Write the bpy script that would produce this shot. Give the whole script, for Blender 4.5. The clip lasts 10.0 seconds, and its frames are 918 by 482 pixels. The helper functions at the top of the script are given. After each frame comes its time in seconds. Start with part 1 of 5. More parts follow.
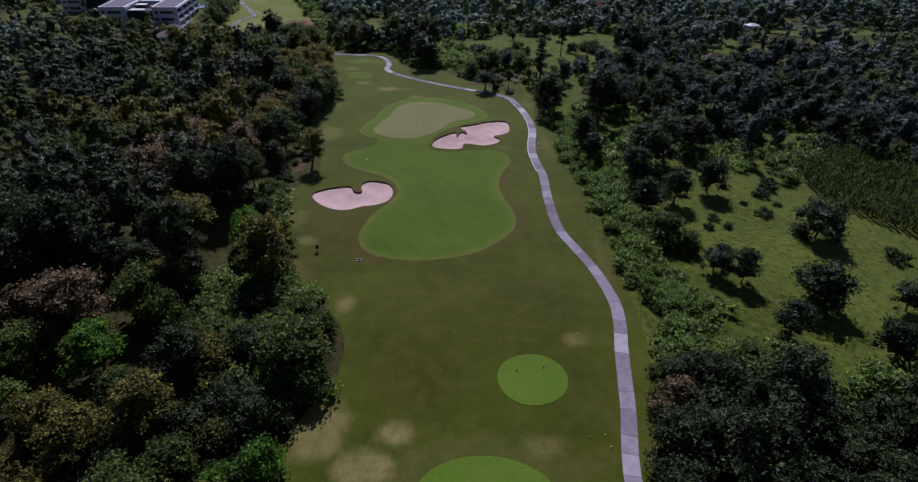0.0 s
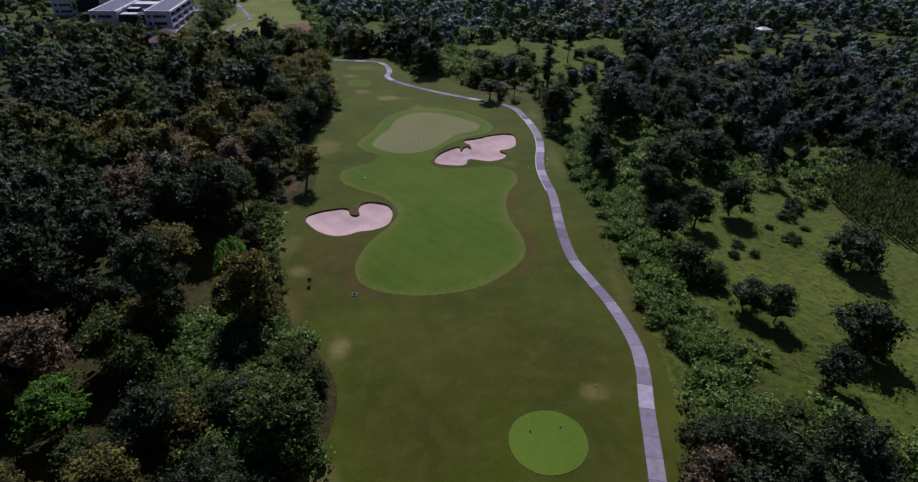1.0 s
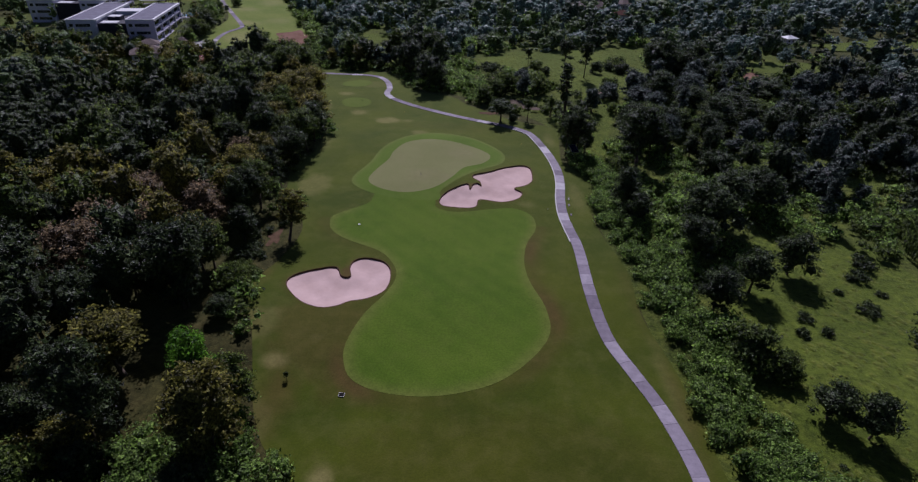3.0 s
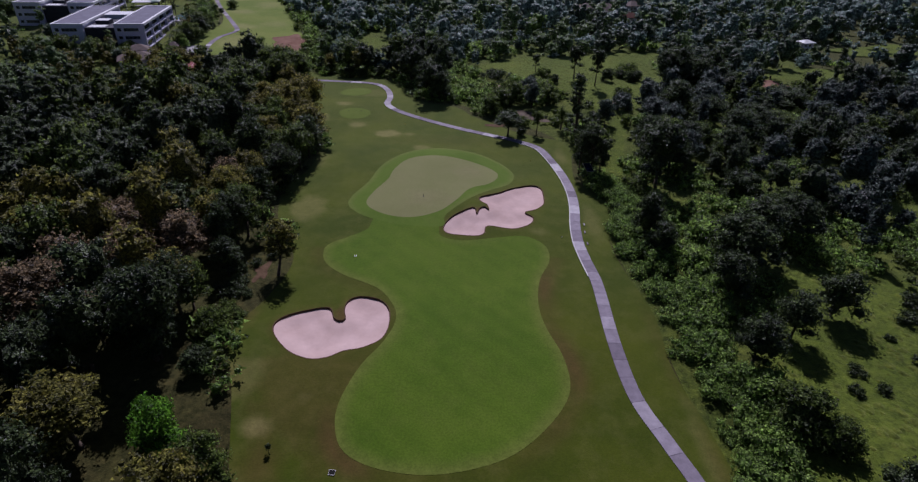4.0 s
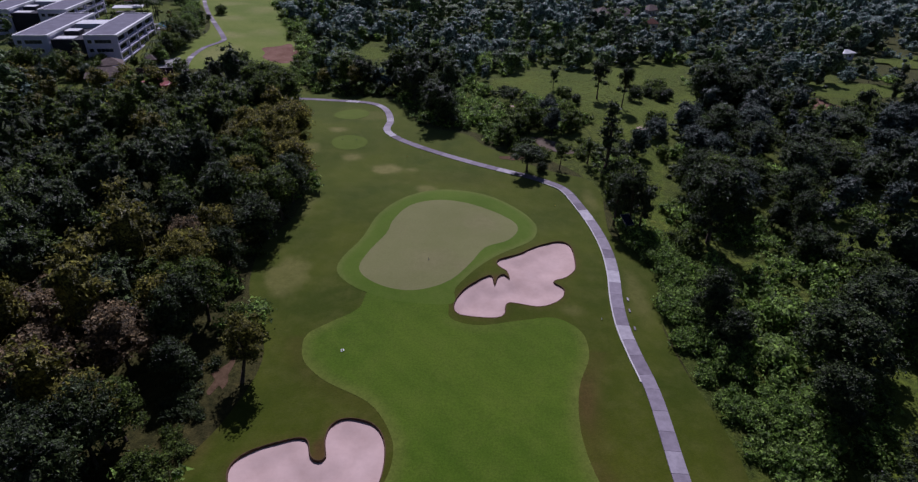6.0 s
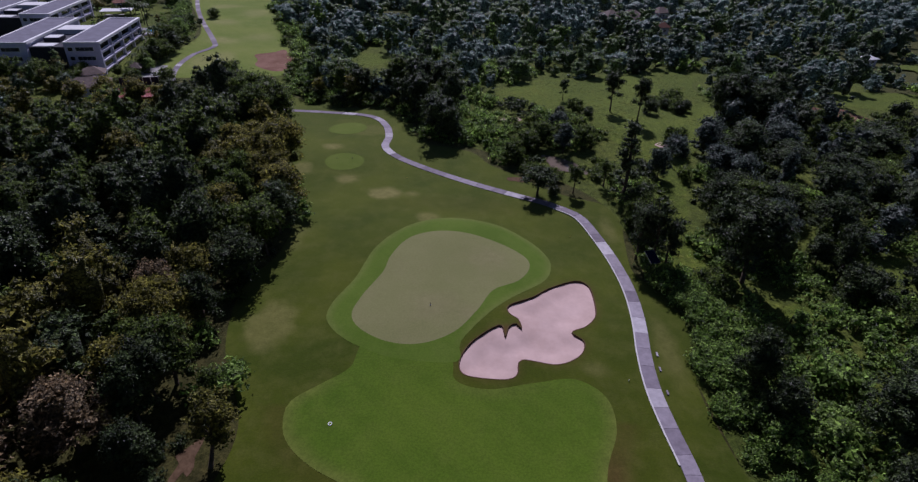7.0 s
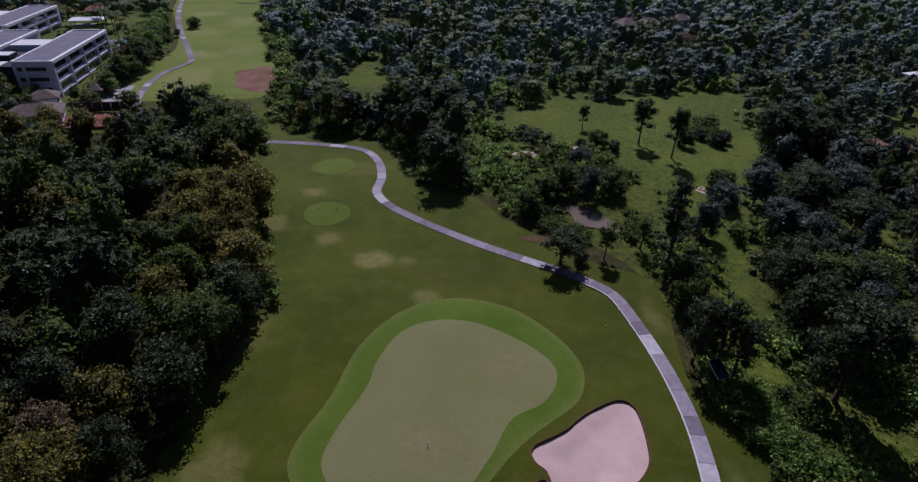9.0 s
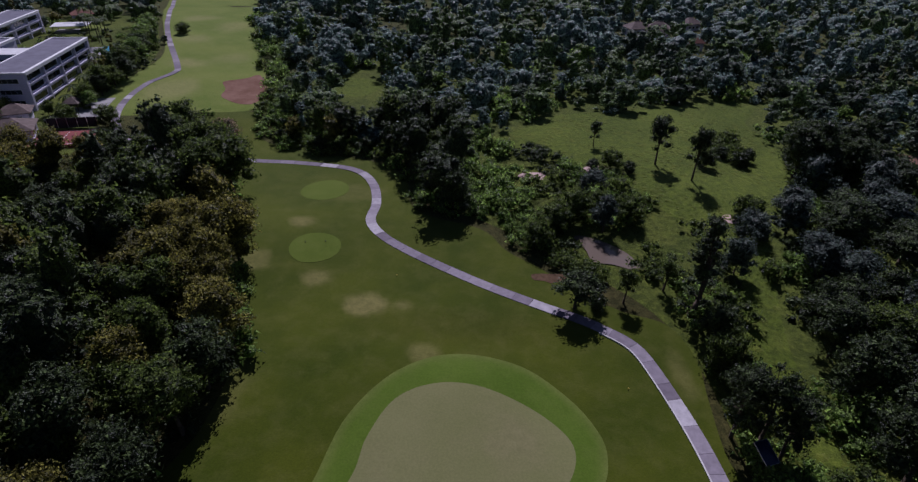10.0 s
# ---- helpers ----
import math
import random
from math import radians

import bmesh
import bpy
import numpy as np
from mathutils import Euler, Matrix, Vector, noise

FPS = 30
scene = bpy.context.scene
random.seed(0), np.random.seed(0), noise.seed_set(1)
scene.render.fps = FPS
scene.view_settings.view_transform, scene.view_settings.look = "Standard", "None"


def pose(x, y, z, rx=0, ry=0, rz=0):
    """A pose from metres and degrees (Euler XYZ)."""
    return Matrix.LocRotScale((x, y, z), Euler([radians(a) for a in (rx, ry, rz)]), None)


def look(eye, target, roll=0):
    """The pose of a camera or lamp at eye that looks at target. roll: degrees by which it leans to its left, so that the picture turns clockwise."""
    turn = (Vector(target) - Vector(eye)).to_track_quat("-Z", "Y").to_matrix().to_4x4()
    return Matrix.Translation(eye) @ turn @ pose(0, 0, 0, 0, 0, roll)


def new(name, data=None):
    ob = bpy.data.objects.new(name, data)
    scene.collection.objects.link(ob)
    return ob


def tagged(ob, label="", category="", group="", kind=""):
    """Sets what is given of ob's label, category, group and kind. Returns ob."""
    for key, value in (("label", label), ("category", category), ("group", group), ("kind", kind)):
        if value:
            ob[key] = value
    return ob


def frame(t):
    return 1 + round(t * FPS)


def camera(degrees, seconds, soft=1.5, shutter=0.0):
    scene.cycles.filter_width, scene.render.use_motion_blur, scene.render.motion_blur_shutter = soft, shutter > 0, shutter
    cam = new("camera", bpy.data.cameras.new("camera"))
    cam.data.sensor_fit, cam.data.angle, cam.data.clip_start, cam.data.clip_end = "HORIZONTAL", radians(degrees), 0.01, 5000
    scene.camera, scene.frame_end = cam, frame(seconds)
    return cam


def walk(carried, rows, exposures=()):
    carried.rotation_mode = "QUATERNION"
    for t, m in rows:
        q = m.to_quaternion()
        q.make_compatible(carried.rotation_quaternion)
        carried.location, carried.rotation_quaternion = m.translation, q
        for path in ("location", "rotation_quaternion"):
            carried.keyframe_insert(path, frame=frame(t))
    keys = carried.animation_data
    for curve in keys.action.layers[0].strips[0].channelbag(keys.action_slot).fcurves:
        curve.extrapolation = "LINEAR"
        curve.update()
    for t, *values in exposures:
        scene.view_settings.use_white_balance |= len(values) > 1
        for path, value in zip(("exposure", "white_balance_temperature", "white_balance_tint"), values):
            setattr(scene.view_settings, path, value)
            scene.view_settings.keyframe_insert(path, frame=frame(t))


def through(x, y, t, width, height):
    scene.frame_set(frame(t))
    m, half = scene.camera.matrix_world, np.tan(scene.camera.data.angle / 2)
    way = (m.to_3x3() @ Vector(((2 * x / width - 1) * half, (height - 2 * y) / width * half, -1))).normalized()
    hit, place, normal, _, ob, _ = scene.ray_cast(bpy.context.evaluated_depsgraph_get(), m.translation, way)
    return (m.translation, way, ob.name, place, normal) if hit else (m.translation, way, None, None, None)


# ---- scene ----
cam = camera(78.2, 10.0, soft=1.3)
METRES, EYE, TILT, LEAN, TURN = 139.6, 62.0, 0.0, 0.0, 0.0
ROWS = [
    (0.0, 0.0, 0.0, 0.0, 1.0, -30.64, -1.69),
    (0.5, -0.0036, 0.0404, 0.0018, 1.06, -30.67, -1.71),
    (1.0, -0.0071, 0.0822, 0.0033, 1.13, -30.7, -1.7),
    (1.5, -0.0106, 0.1252, 0.0048, 1.21, -30.73, -1.72),
    (2.0, -0.014, 0.1659, 0.0062, 1.28, -30.77, -1.72),
    (2.5, -0.0177, 0.2113, 0.0077, 1.36, -30.8, -1.74),
    (4.0, -0.032, 0.3555, 0.0093, 1.6, -30.96, -1.79),
    (4.5, -0.0372, 0.4065, 0.0094, 1.69, -31.03, -1.79),
    (5.0, -0.0432, 0.459, 0.0091, 1.74, -31.07, -1.8),
    (5.5, -0.0482, 0.5116, 0.0092, 1.82, -31.14, -1.78),
    (7.0, -0.0619, 0.6735, 0.0094, 2.05, -31.35, -1.74),
    (7.5, -0.0666, 0.7283, 0.0091, 2.08, -31.4, -1.77),
    (8.0, -0.0703, 0.7826, 0.0096, 2.13, -31.43, -1.78),
    (8.5, -0.0733, 0.8368, 0.0108, 2.18, -31.49, -1.77),
    (9.0, -0.0757, 0.891, 0.0116, 2.25, -31.56, -1.77),
    (9.5, -0.0778, 0.9437, 0.0123, 2.33, -31.62, -1.72),
    (10.0, -0.0811, 0.9963, 0.0126, 2.36, -31.66, -1.74),
]
walk(cam, [(t, pose(0, 0, EYE, TILT, LEAN, TURN) @ pose(METRES * x, METRES * y, METRES * z, 90 + pitch, roll, yaw)) for t, x, y, z, yaw, pitch, roll in ROWS],
     exposures=[(0.0, -0.24, 5450, 33.0), (5.0, -0.22, 5450, 33.0), (7.5, -0.24, 5450, 33.0), (10.0, -0.37, 5450, 33.0)])

# ---------------------------------------------------------------- world and sun
SUN_ELEV, SUN_AZ = 47.0, -2.5       # degrees; azimuth from straight ahead (+y), positive to the right
world = bpy.data.worlds.new("sky")
scene.world = world
world.use_nodes = True
wn = world.node_tree
sky = wn.nodes.new("ShaderNodeTexSky")
sky.sky_type, sky.sun_disc = "NISHITA", False
sky.sun_elevation, sky.sun_rotation = radians(SUN_ELEV), radians(SUN_AZ)
bg = wn.nodes["Background"]
bg.inputs["Strength"].default_value = 0.027
wn.links.new(sky.outputs[0], bg.inputs[0])
sun = new("sun", bpy.data.lights.new("sun", "SUN"))
sun.data.energy, sun.data.angle, sun.data.color = 4.2, radians(0.55), (1.0, 0.95, 0.87)
ce = math.cos(radians(SUN_ELEV))
sun_from = Vector((ce * math.sin(radians(SUN_AZ)), ce * math.cos(radians(SUN_AZ)), math.sin(radians(SUN_ELEV))))
sun.matrix_world = look(sun_from * 300, (0, 0, 0))


# ---------------------------------------------------------------- materials
class Mat:
    """A node material with a Principled surface and short ways to add nodes."""

    def __init__(self, name, rough=0.8, metal=0.0, spec=0.3):
        self.m = bpy.data.materials.new(name)
        self.m.use_nodes = True
        self.nt = self.m.node_tree
        self.p = self.nt.nodes["Principled BSDF"]
        self.p.inputs["Roughness"].default_value = rough
        self.p.inputs["Metallic"].default_value = metal
        self.p.inputs["Specular IOR Level"].default_value = spec

    def node(self, kind, **kw):
        n = self.nt.nodes.new(kind)
        for k, v in kw.items():
            n.inputs[k].default_value = v
        return n

    def link(self, a, b):
        self.nt.links.new(a, b)

    def coord(self):
        g = self.nt.nodes.new("ShaderNodeNewGeometry")
        return g.outputs["Position"]

    def noise(self, scale, detail=3.0, rough=0.6, at=None):
        n = self.node("ShaderNodeTexNoise", Scale=scale, Detail=detail, Roughness=rough)
        self.link(at or self.coord(), n.inputs["Vector"])
        return n.outputs["Fac"]

    def ramp(self, fac, stops):
        r = self.nt.nodes.new("ShaderNodeValToRGB")
        el = r.color_ramp.elements
        while len(el) < len(stops):
            el.new(0.5)
        for e, (at, c) in zip(el, stops):
            e.position, e.color = at, (*c, 1)
        self.link(fac, r.inputs["Fac"])
        return r.outputs["Color"]

    def mix(self, fac, a, b, blend="MIX"):
        n = self.nt.nodes.new("ShaderNodeMix")
        n.data_type, n.blend_type = "RGBA", blend
        for sock, v in ((n.inputs["Factor"], fac), (n.inputs["A"], a), (n.inputs["B"], b)):
            if isinstance(v, (int, float)):
                sock.default_value = v
            elif isinstance(v, tuple):
                sock.default_value = (*v, 1)
            else:
                self.link(v, sock)
        return n.outputs["Result"]

    def math(self, op, a, b):
        n = self.nt.nodes.new("ShaderNodeMath")
        n.operation = op
        for sock, v in ((n.inputs[0], a), (n.inputs[1], b)):
            if isinstance(v, (int, float)):
                sock.default_value = v
            else:
                self.link(v, sock)
        return n.outputs[0]

    def attr(self, name):
        n = self.nt.nodes.new("ShaderNodeAttribute")
        n.attribute_name = name
        return n.outputs["Fac"]

    def random(self):
        return self.nt.nodes.new("ShaderNodeObjectInfo").outputs["Random"]

    def island(self):
        return self.nt.nodes.new("ShaderNodeNewGeometry").outputs["Random Per Island"]

    def color(self, c):
        if isinstance(c, tuple):
            self.p.inputs["Base Color"].default_value = (*c, 1)
        else:
            self.link(c, self.p.inputs["Base Color"])
        return self

    def bump(self, fac, strength, dist):
        b = self.node("ShaderNodeBump", Strength=strength, Distance=dist)
        self.link(fac, b.inputs["Height"])
        self.link(b.outputs["Normal"], self.p.inputs["Normal"])
        return self


def grass(name, dark, light, pale, stripe=0.0, fine=0.35, bump=0.06, clumps=0.0, sheen=0.48):
    """Turf: two tones in soft clouds, fine speckle, dry (pale) and bare (mud) areas by vertex weights."""
    m = Mat(name, 0.9, spec=0.04)
    m.p.inputs["Sheen Weight"].default_value, m.p.inputs["Sheen Roughness"].default_value = sheen, 0.45
    m.p.inputs["Sheen Tint"].default_value = (0.62, 0.72, 0.30, 1)
    c = m.ramp(m.noise(0.045, 4.0, 0.6), [(0.36, dark), (0.64, light)])
    c = m.mix(m.ramp(m.noise(0.25, 4.0, 0.65), [(0.45, (0, 0, 0)), (0.8, (0.45, 0.45, 0.45))]), c, tuple(0.6 * a + 0.4 * b for a, b in zip(light, pale)))
    if stripe:
        w = m.node("ShaderNodeTexWave", Scale=0.11, Distortion=1.2, Detail=1.0)
        w.bands_direction = "DIAGONAL"
        m.link(m.coord(), w.inputs["Vector"])
        c = m.mix(m.math("MULTIPLY", w.outputs["Fac"], stripe), c, tuple(1.35 * a for a in light))
    c = m.mix(m.attr("dry"), c, m.ramp(m.noise(0.7, 3.0), [(0.35, tuple(0.8 * a for a in pale)), (0.65, tuple(1.15 * a for a in pale))]))
    c = m.mix(m.attr("mud"), c, m.ramp(m.noise(0.5, 4.0), [(0.35, (0.066, 0.043, 0.012)), (0.7, (0.088, 0.054, 0.016))]))
    if clumps:
        c = m.mix(clumps, c, m.ramp(m.noise(0.75, 5.0, 0.7), [(0.36, (0.35, 0.38, 0.3)), (0.5, (0.95, 0.95, 0.9)), (0.68, (1.7, 1.6, 1.5))]), "MULTIPLY")
    c = m.mix(fine, c, m.ramp(m.noise(3.2, 3.0, 0.7), [(0.35, (0.45, 0.45, 0.45)), (0.65, (1.5, 1.5, 1.5))]), "MULTIPLY")
    m.color(c).bump(m.noise(5.0, 3.0), 0.5, bump)
    return m.m


def foliage(name, dark, light, tip, through=0.40, spray=3.6, spread=1.0):
    """Leaves: tone by tree, by leaf and by soft clouds through the crown."""
    m = Mat(name, 0.4, spec=0.34)
    tone = m.math("FRACT", m.math("ADD", m.random(), m.attr("tone")), 0.0)
    c = m.mix(tone, dark, light)
    c = m.mix(m.ramp(m.noise(0.35, 2.0), [(0.4, (0, 0, 0)), (0.7, (0.8, 0.8, 0.8))]), c, tip)
    c = m.mix(m.math("SUBTRACT", 1.0, m.attr("lobe_core")), c, m.ramp(m.island(), [(0.0, (1 - 0.75 * spread,) * 3), (0.6, (0.95, 0.95, 0.95)), (1.0, (1 + 1.5 * spread, 1 + 1.45 * spread, 1 + 1.3 * spread))]), "MULTIPLY")
    # lobe cores take random cell tones, on average somewhat darker than the leaves
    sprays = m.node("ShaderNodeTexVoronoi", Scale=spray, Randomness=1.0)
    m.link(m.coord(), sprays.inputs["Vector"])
    c = m.mix(m.attr("lobe_core"), c, m.ramp(m.math("FRACT", sprays.outputs["Color"], 0.0), [(0.25, (0.30, 0.31, 0.30)), (0.5, (0.7, 0.7, 0.7)), (0.78, (1.5, 1.5, 1.4))]), "MULTIPLY")
    c = m.mix(0.6, c, m.ramp(m.noise(3.5, 3.0, 0.7), [(0.34, (0.5, 0.5, 0.5)), (0.66, (1.5, 1.5, 1.45))]), "MULTIPLY")
    m.color(c).bump(m.math("ADD", m.noise(2.4, 4.0, 0.75), sprays.outputs["Distance"]), 0.9, 0.6)
    t = m.nt.nodes.new("ShaderNodeBsdfTranslucent")
    m.link(c, t.inputs["Color"])
    mixer = m.node("ShaderNodeMixShader", Fac=through)
    m.link(m.p.outputs[0], mixer.inputs[1])
    m.link(t.outputs[0], mixer.inputs[2])
    m.link(mixer.outputs[0], m.nt.nodes["Material Output"].inputs["Surface"])
    return m.m


def plain(name, a, b, rough=0.7, metal=0.0, scale=1.5, spec=0.3, bump=0.0, grain=0.35):
    """A painted, rendered or earthen surface with soft stains and a fine grain."""
    m = Mat(name, rough, metal, spec)
    c = m.ramp(m.noise(scale, 5.0, 0.65), [(0.35, a), (0.68, b)])
    c = m.mix(grain, c, m.ramp(m.noise(scale * 9, 3.0), [(0.3, (0.75, 0.75, 0.75)), (0.7, (1.2, 1.2, 1.2))]), "MULTIPLY")
    m.color(c)
    if bump:
        m.bump(m.noise(scale * 6, 4.0), 0.5, bump)
    return m.m


M_ROUGH = grass("mown_rough", (0.033, 0.049, 0.002), (0.060, 0.074, 0.004), (0.185, 0.165, 0.056), fine=0.22, sheen=0.55)
M_FAIR = grass("fairway_turf", (0.050, 0.095, 0.005), (0.073, 0.120, 0.008), (0.134, 0.146, 0.030), stripe=0.13, fine=0.3, bump=0.03)
M_COLLAR = grass("collar_turf", (0.061, 0.107, 0.008), (0.085, 0.135, 0.014), (0.146, 0.156, 0.042), fine=0.2, bump=0.03)
M_GREEN = grass("putting_turf", (0.158, 0.162, 0.063), (0.187, 0.187, 0.078), (0.215, 0.181, 0.100), fine=0.15, bump=0.02)
M_TEE = grass("tee_turf", (0.082, 0.150, 0.010), (0.105, 0.172, 0.016), (0.15, 0.17, 0.04), fine=0.18, bump=0.02)
M_TEE_FAR = grass("far_tee_turf", (0.072, 0.104, 0.010), (0.094, 0.128, 0.016), (0.15, 0.16, 0.04), fine=0.18, bump=0.02)
M_FLOOR = grass("woodland_floor", (0.026, 0.022, 0.008), (0.046, 0.044, 0.012), (0.09, 0.06, 0.03), fine=0.6, bump=0.2, clumps=0.9)
M_MEADOW = grass("meadow_grass", (0.051, 0.076, 0.006), (0.086, 0.117, 0.012), (0.138, 0.127, 0.032), fine=0.5, bump=0.3, clumps=0.75)
M_FARFAIR = grass("far_fairway_turf", (0.098, 0.140, 0.018), (0.150, 0.182, 0.034), (0.26, 0.235, 0.10), stripe=0.05)
M_SCRUB = grass("scrub_grass", (0.040, 0.058, 0.008), (0.080, 0.100, 0.012), (0.13, 0.11, 0.04), fine=0.5, bump=0.3, clumps=0.9)
M_SAND = plain("bunker_sand", (0.49, 0.355, 0.310), (0.585, 0.435, 0.390), 0.95, scale=0.16, spec=0.1, bump=0.015, grain=0.12)
M_LIP = plain("bunker_lip_soil", (0.075, 0.047, 0.025), (0.135, 0.085, 0.05), 0.95, scale=1.2, spec=0.1, bump=0.08)
M_BARE = plain("bare_red_soil", (0.16, 0.085, 0.055), (0.24, 0.14, 0.10), 0.95, scale=0.2, spec=0.1, bump=0.05)
M_WATER = Mat("pond_water", 0.06, spec=0.5).color((0.17, 0.135, 0.105)).m

slab_m = Mat("path_concrete", 0.85, spec=0.25)
sc = slab_m.ramp(slab_m.random(), [(0.0, (0.17, 0.145, 0.172)), (0.5, (0.225, 0.195, 0.228)), (0.8, (0.30, 0.266, 0.30)), (1.0, (0.47, 0.44, 0.465))])
sc = slab_m.mix(0.7, sc, slab_m.ramp(slab_m.noise(0.8, 5.0, 0.7), [(0.3, (0.65, 0.65, 0.65)), (0.7, (1.2, 1.2, 1.2))]), "MULTIPLY")
slab_m.color(sc).bump(slab_m.noise(9.0, 3.0), 0.3, 0.01)
M_SLAB = slab_m.m
M_KERB = plain("kerb_concrete", (0.50, 0.48, 0.46), (0.66, 0.64, 0.61), 0.85, scale=2.0, spec=0.2)
M_BARK = plain("bark", (0.06, 0.045, 0.032), (0.13, 0.10, 0.075), 0.9, scale=2.5, spec=0.1, bump=0.03)
LEAF = {
    "dark": foliage("leaf_dark_green", (0.034, 0.052, 0.019), (0.062, 0.092, 0.032), (0.105, 0.145, 0.048), through=0.22),
    "mid": foliage("leaf_mid_green", (0.077, 0.119, 0.023), (0.119, 0.174, 0.034), (0.176, 0.235, 0.051)),
    "olive": foliage("leaf_olive", (0.139, 0.143, 0.029), (0.218, 0.211, 0.041), (0.314, 0.286, 0.065)),
    "brown": foliage("leaf_seed_brown", (0.176, 0.134, 0.073), (0.264, 0.196, 0.110), (0.363, 0.271, 0.165)),
    "bright": foliage("leaf_bright_green", (0.092, 0.238, 0.016), (0.132, 0.304, 0.024), (0.172, 0.356, 0.034)),
    "shrub": foliage("leaf_shrub", (0.143, 0.246, 0.045), (0.218, 0.342, 0.067), (0.314, 0.448, 0.112)),
    # grey-green with some distance haze mixed into the leaf colour
    "blue": foliage("leaf_hazed_grey_green", (0.042, 0.062, 0.050), (0.082, 0.112, 0.088), (0.145, 0.186, 0.150), through=0.25, spray=2.0),
    # far, distant and deep: greens lifted and blued to paint in distance haze
    "far": foliage("leaf_hazed_green", (0.140, 0.207, 0.183), (0.226, 0.320, 0.278), (0.336, 0.442, 0.384), through=0.38, spray=1.5, spread=0.5),
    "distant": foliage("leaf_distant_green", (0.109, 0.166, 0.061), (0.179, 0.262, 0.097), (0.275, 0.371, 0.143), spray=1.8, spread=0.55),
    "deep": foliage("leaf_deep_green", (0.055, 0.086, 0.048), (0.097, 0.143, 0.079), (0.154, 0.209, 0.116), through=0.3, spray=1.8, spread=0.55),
}

# ---------------------------------------------------------------- plan helpers
def terrain(x, y):
    """Height of the ground: a dip behind the far bend, a rise under the far meadow and towards the houses, soft swells."""
    x, y = np.asarray(x, float), np.asarray(y, float)
    bell = lambda cx, cy, sx, sy: np.exp(-((x - cx) / sx) ** 2 - ((y - cy) / sy) ** 2)
    h = -2.6 * bell(-66, 292, 28, 30) + 3.0 * bell(42, 272, 32, 45) + 6.0 * bell(-170, 400, 80, 100) + 1.3 * np.exp(-(((x + 12) / 21.5) ** 2 + ((y - 184) / 23.0) ** 2) ** 2)
    h += 0.25 * np.sin(x * 0.11 + 1.3) * np.sin(y * 0.083) + 0.18 * np.sin(x * 0.05 - y * 0.14)
    return h


def curve(pts, step=1.0, closed=True):
    """A smooth line (Catmull-Rom) through the plan's control points."""
    p = np.array(pts, float)
    n = len(p)
    out = []
    for i in range(n if closed else n - 1):
        if closed:
            a, b, c, d = p[(i - 1) % n], p[i], p[(i + 1) % n], p[(i + 2) % n]
        else:
            a, b, c, d = p[max(i - 1, 0)], p[i], p[i + 1], p[min(i + 2, n - 1)]
        k = max(2, int(math.dist(b, c) / step))
        for j in range(k):
            t = j / k
            out.append(0.5 * (2 * b + (c - a) * t + (2 * a - 5 * b + 4 * c - d) * t * t + (3 * b - a - 3 * c + d) * t ** 3))
    if not closed:
        out.append(p[-1])
    return np.array(out)


def ring(cx, cy, rx, ry, wobble=0.12, seed=0, turn=0.0, n=14):
    """Control points of a loose oval."""
    rng = random.Random(seed)
    pts = []
    for i in range(n):
        a = 2 * math.pi * i / n
        k = 1 + wobble * (rng.random() * 2 - 1)
        u, v = rx * k * math.cos(a), ry * k * math.sin(a)
        pts.append((cx + u * math.cos(turn) - v * math.sin(turn), cy + u * math.sin(turn) + v * math.cos(turn)))
    return pts


def inside(poly, x, y):
    x, y = np.asarray(x, float), np.asarray(y, float)
    hit = np.zeros(x.shape, bool)
    q = np.roll(poly, -1, 0)
    for (x0, y0), (x1, y1) in zip(poly, q):
        if y0 != y1:
            hit ^= ((y0 > y) != (y1 > y)) & (x < (x1 - x0) * (y - y0) / (y1 - y0) + x0)
    return hit


def away(poly, x, y, closed=True):
    """Distance from points to a line."""
    x, y = np.asarray(x, float), np.asarray(y, float)
    best = np.full(x.shape, 1e9)
    a = poly if closed else poly[:-1]
    b = np.roll(poly, -1, 0) if closed else poly[1:]
    for (x0, y0), (x1, y1) in zip(a, b):
        dx, dy = x1 - x0, y1 - y0
        t = np.clip(((x - x0) * dx + (y - y0) * dy) / max(dx * dx + dy * dy, 1e-9), 0, 1)
        best = np.minimum(best, np.hypot(x - x0 - t * dx, y - y0 - t * dy))
    return best


def mesh_of(name, verts, faces, material, smooth=True):
    me = bpy.data.meshes.new(name)
    me.from_pydata([tuple(map(float, v)) for v in verts], [], [tuple(int(i) for i in f) for f in faces])
    me.materials.append(material)
    if smooth:
        me.polygons.foreach_set("use_smooth", [True] * len(me.polygons))
    me.update()
    return me


def linear(pts, step):
    """The same outline with points at every step along its straight sides."""
    out = []
    for a, b in zip(np.array(pts, float), np.roll(np.array(pts, float), -1, 0)):
        k = max(1, int(math.dist(a, b) / step))
        out += [a + (b - a) * j / k for j in range(k)]
    return np.array(out)


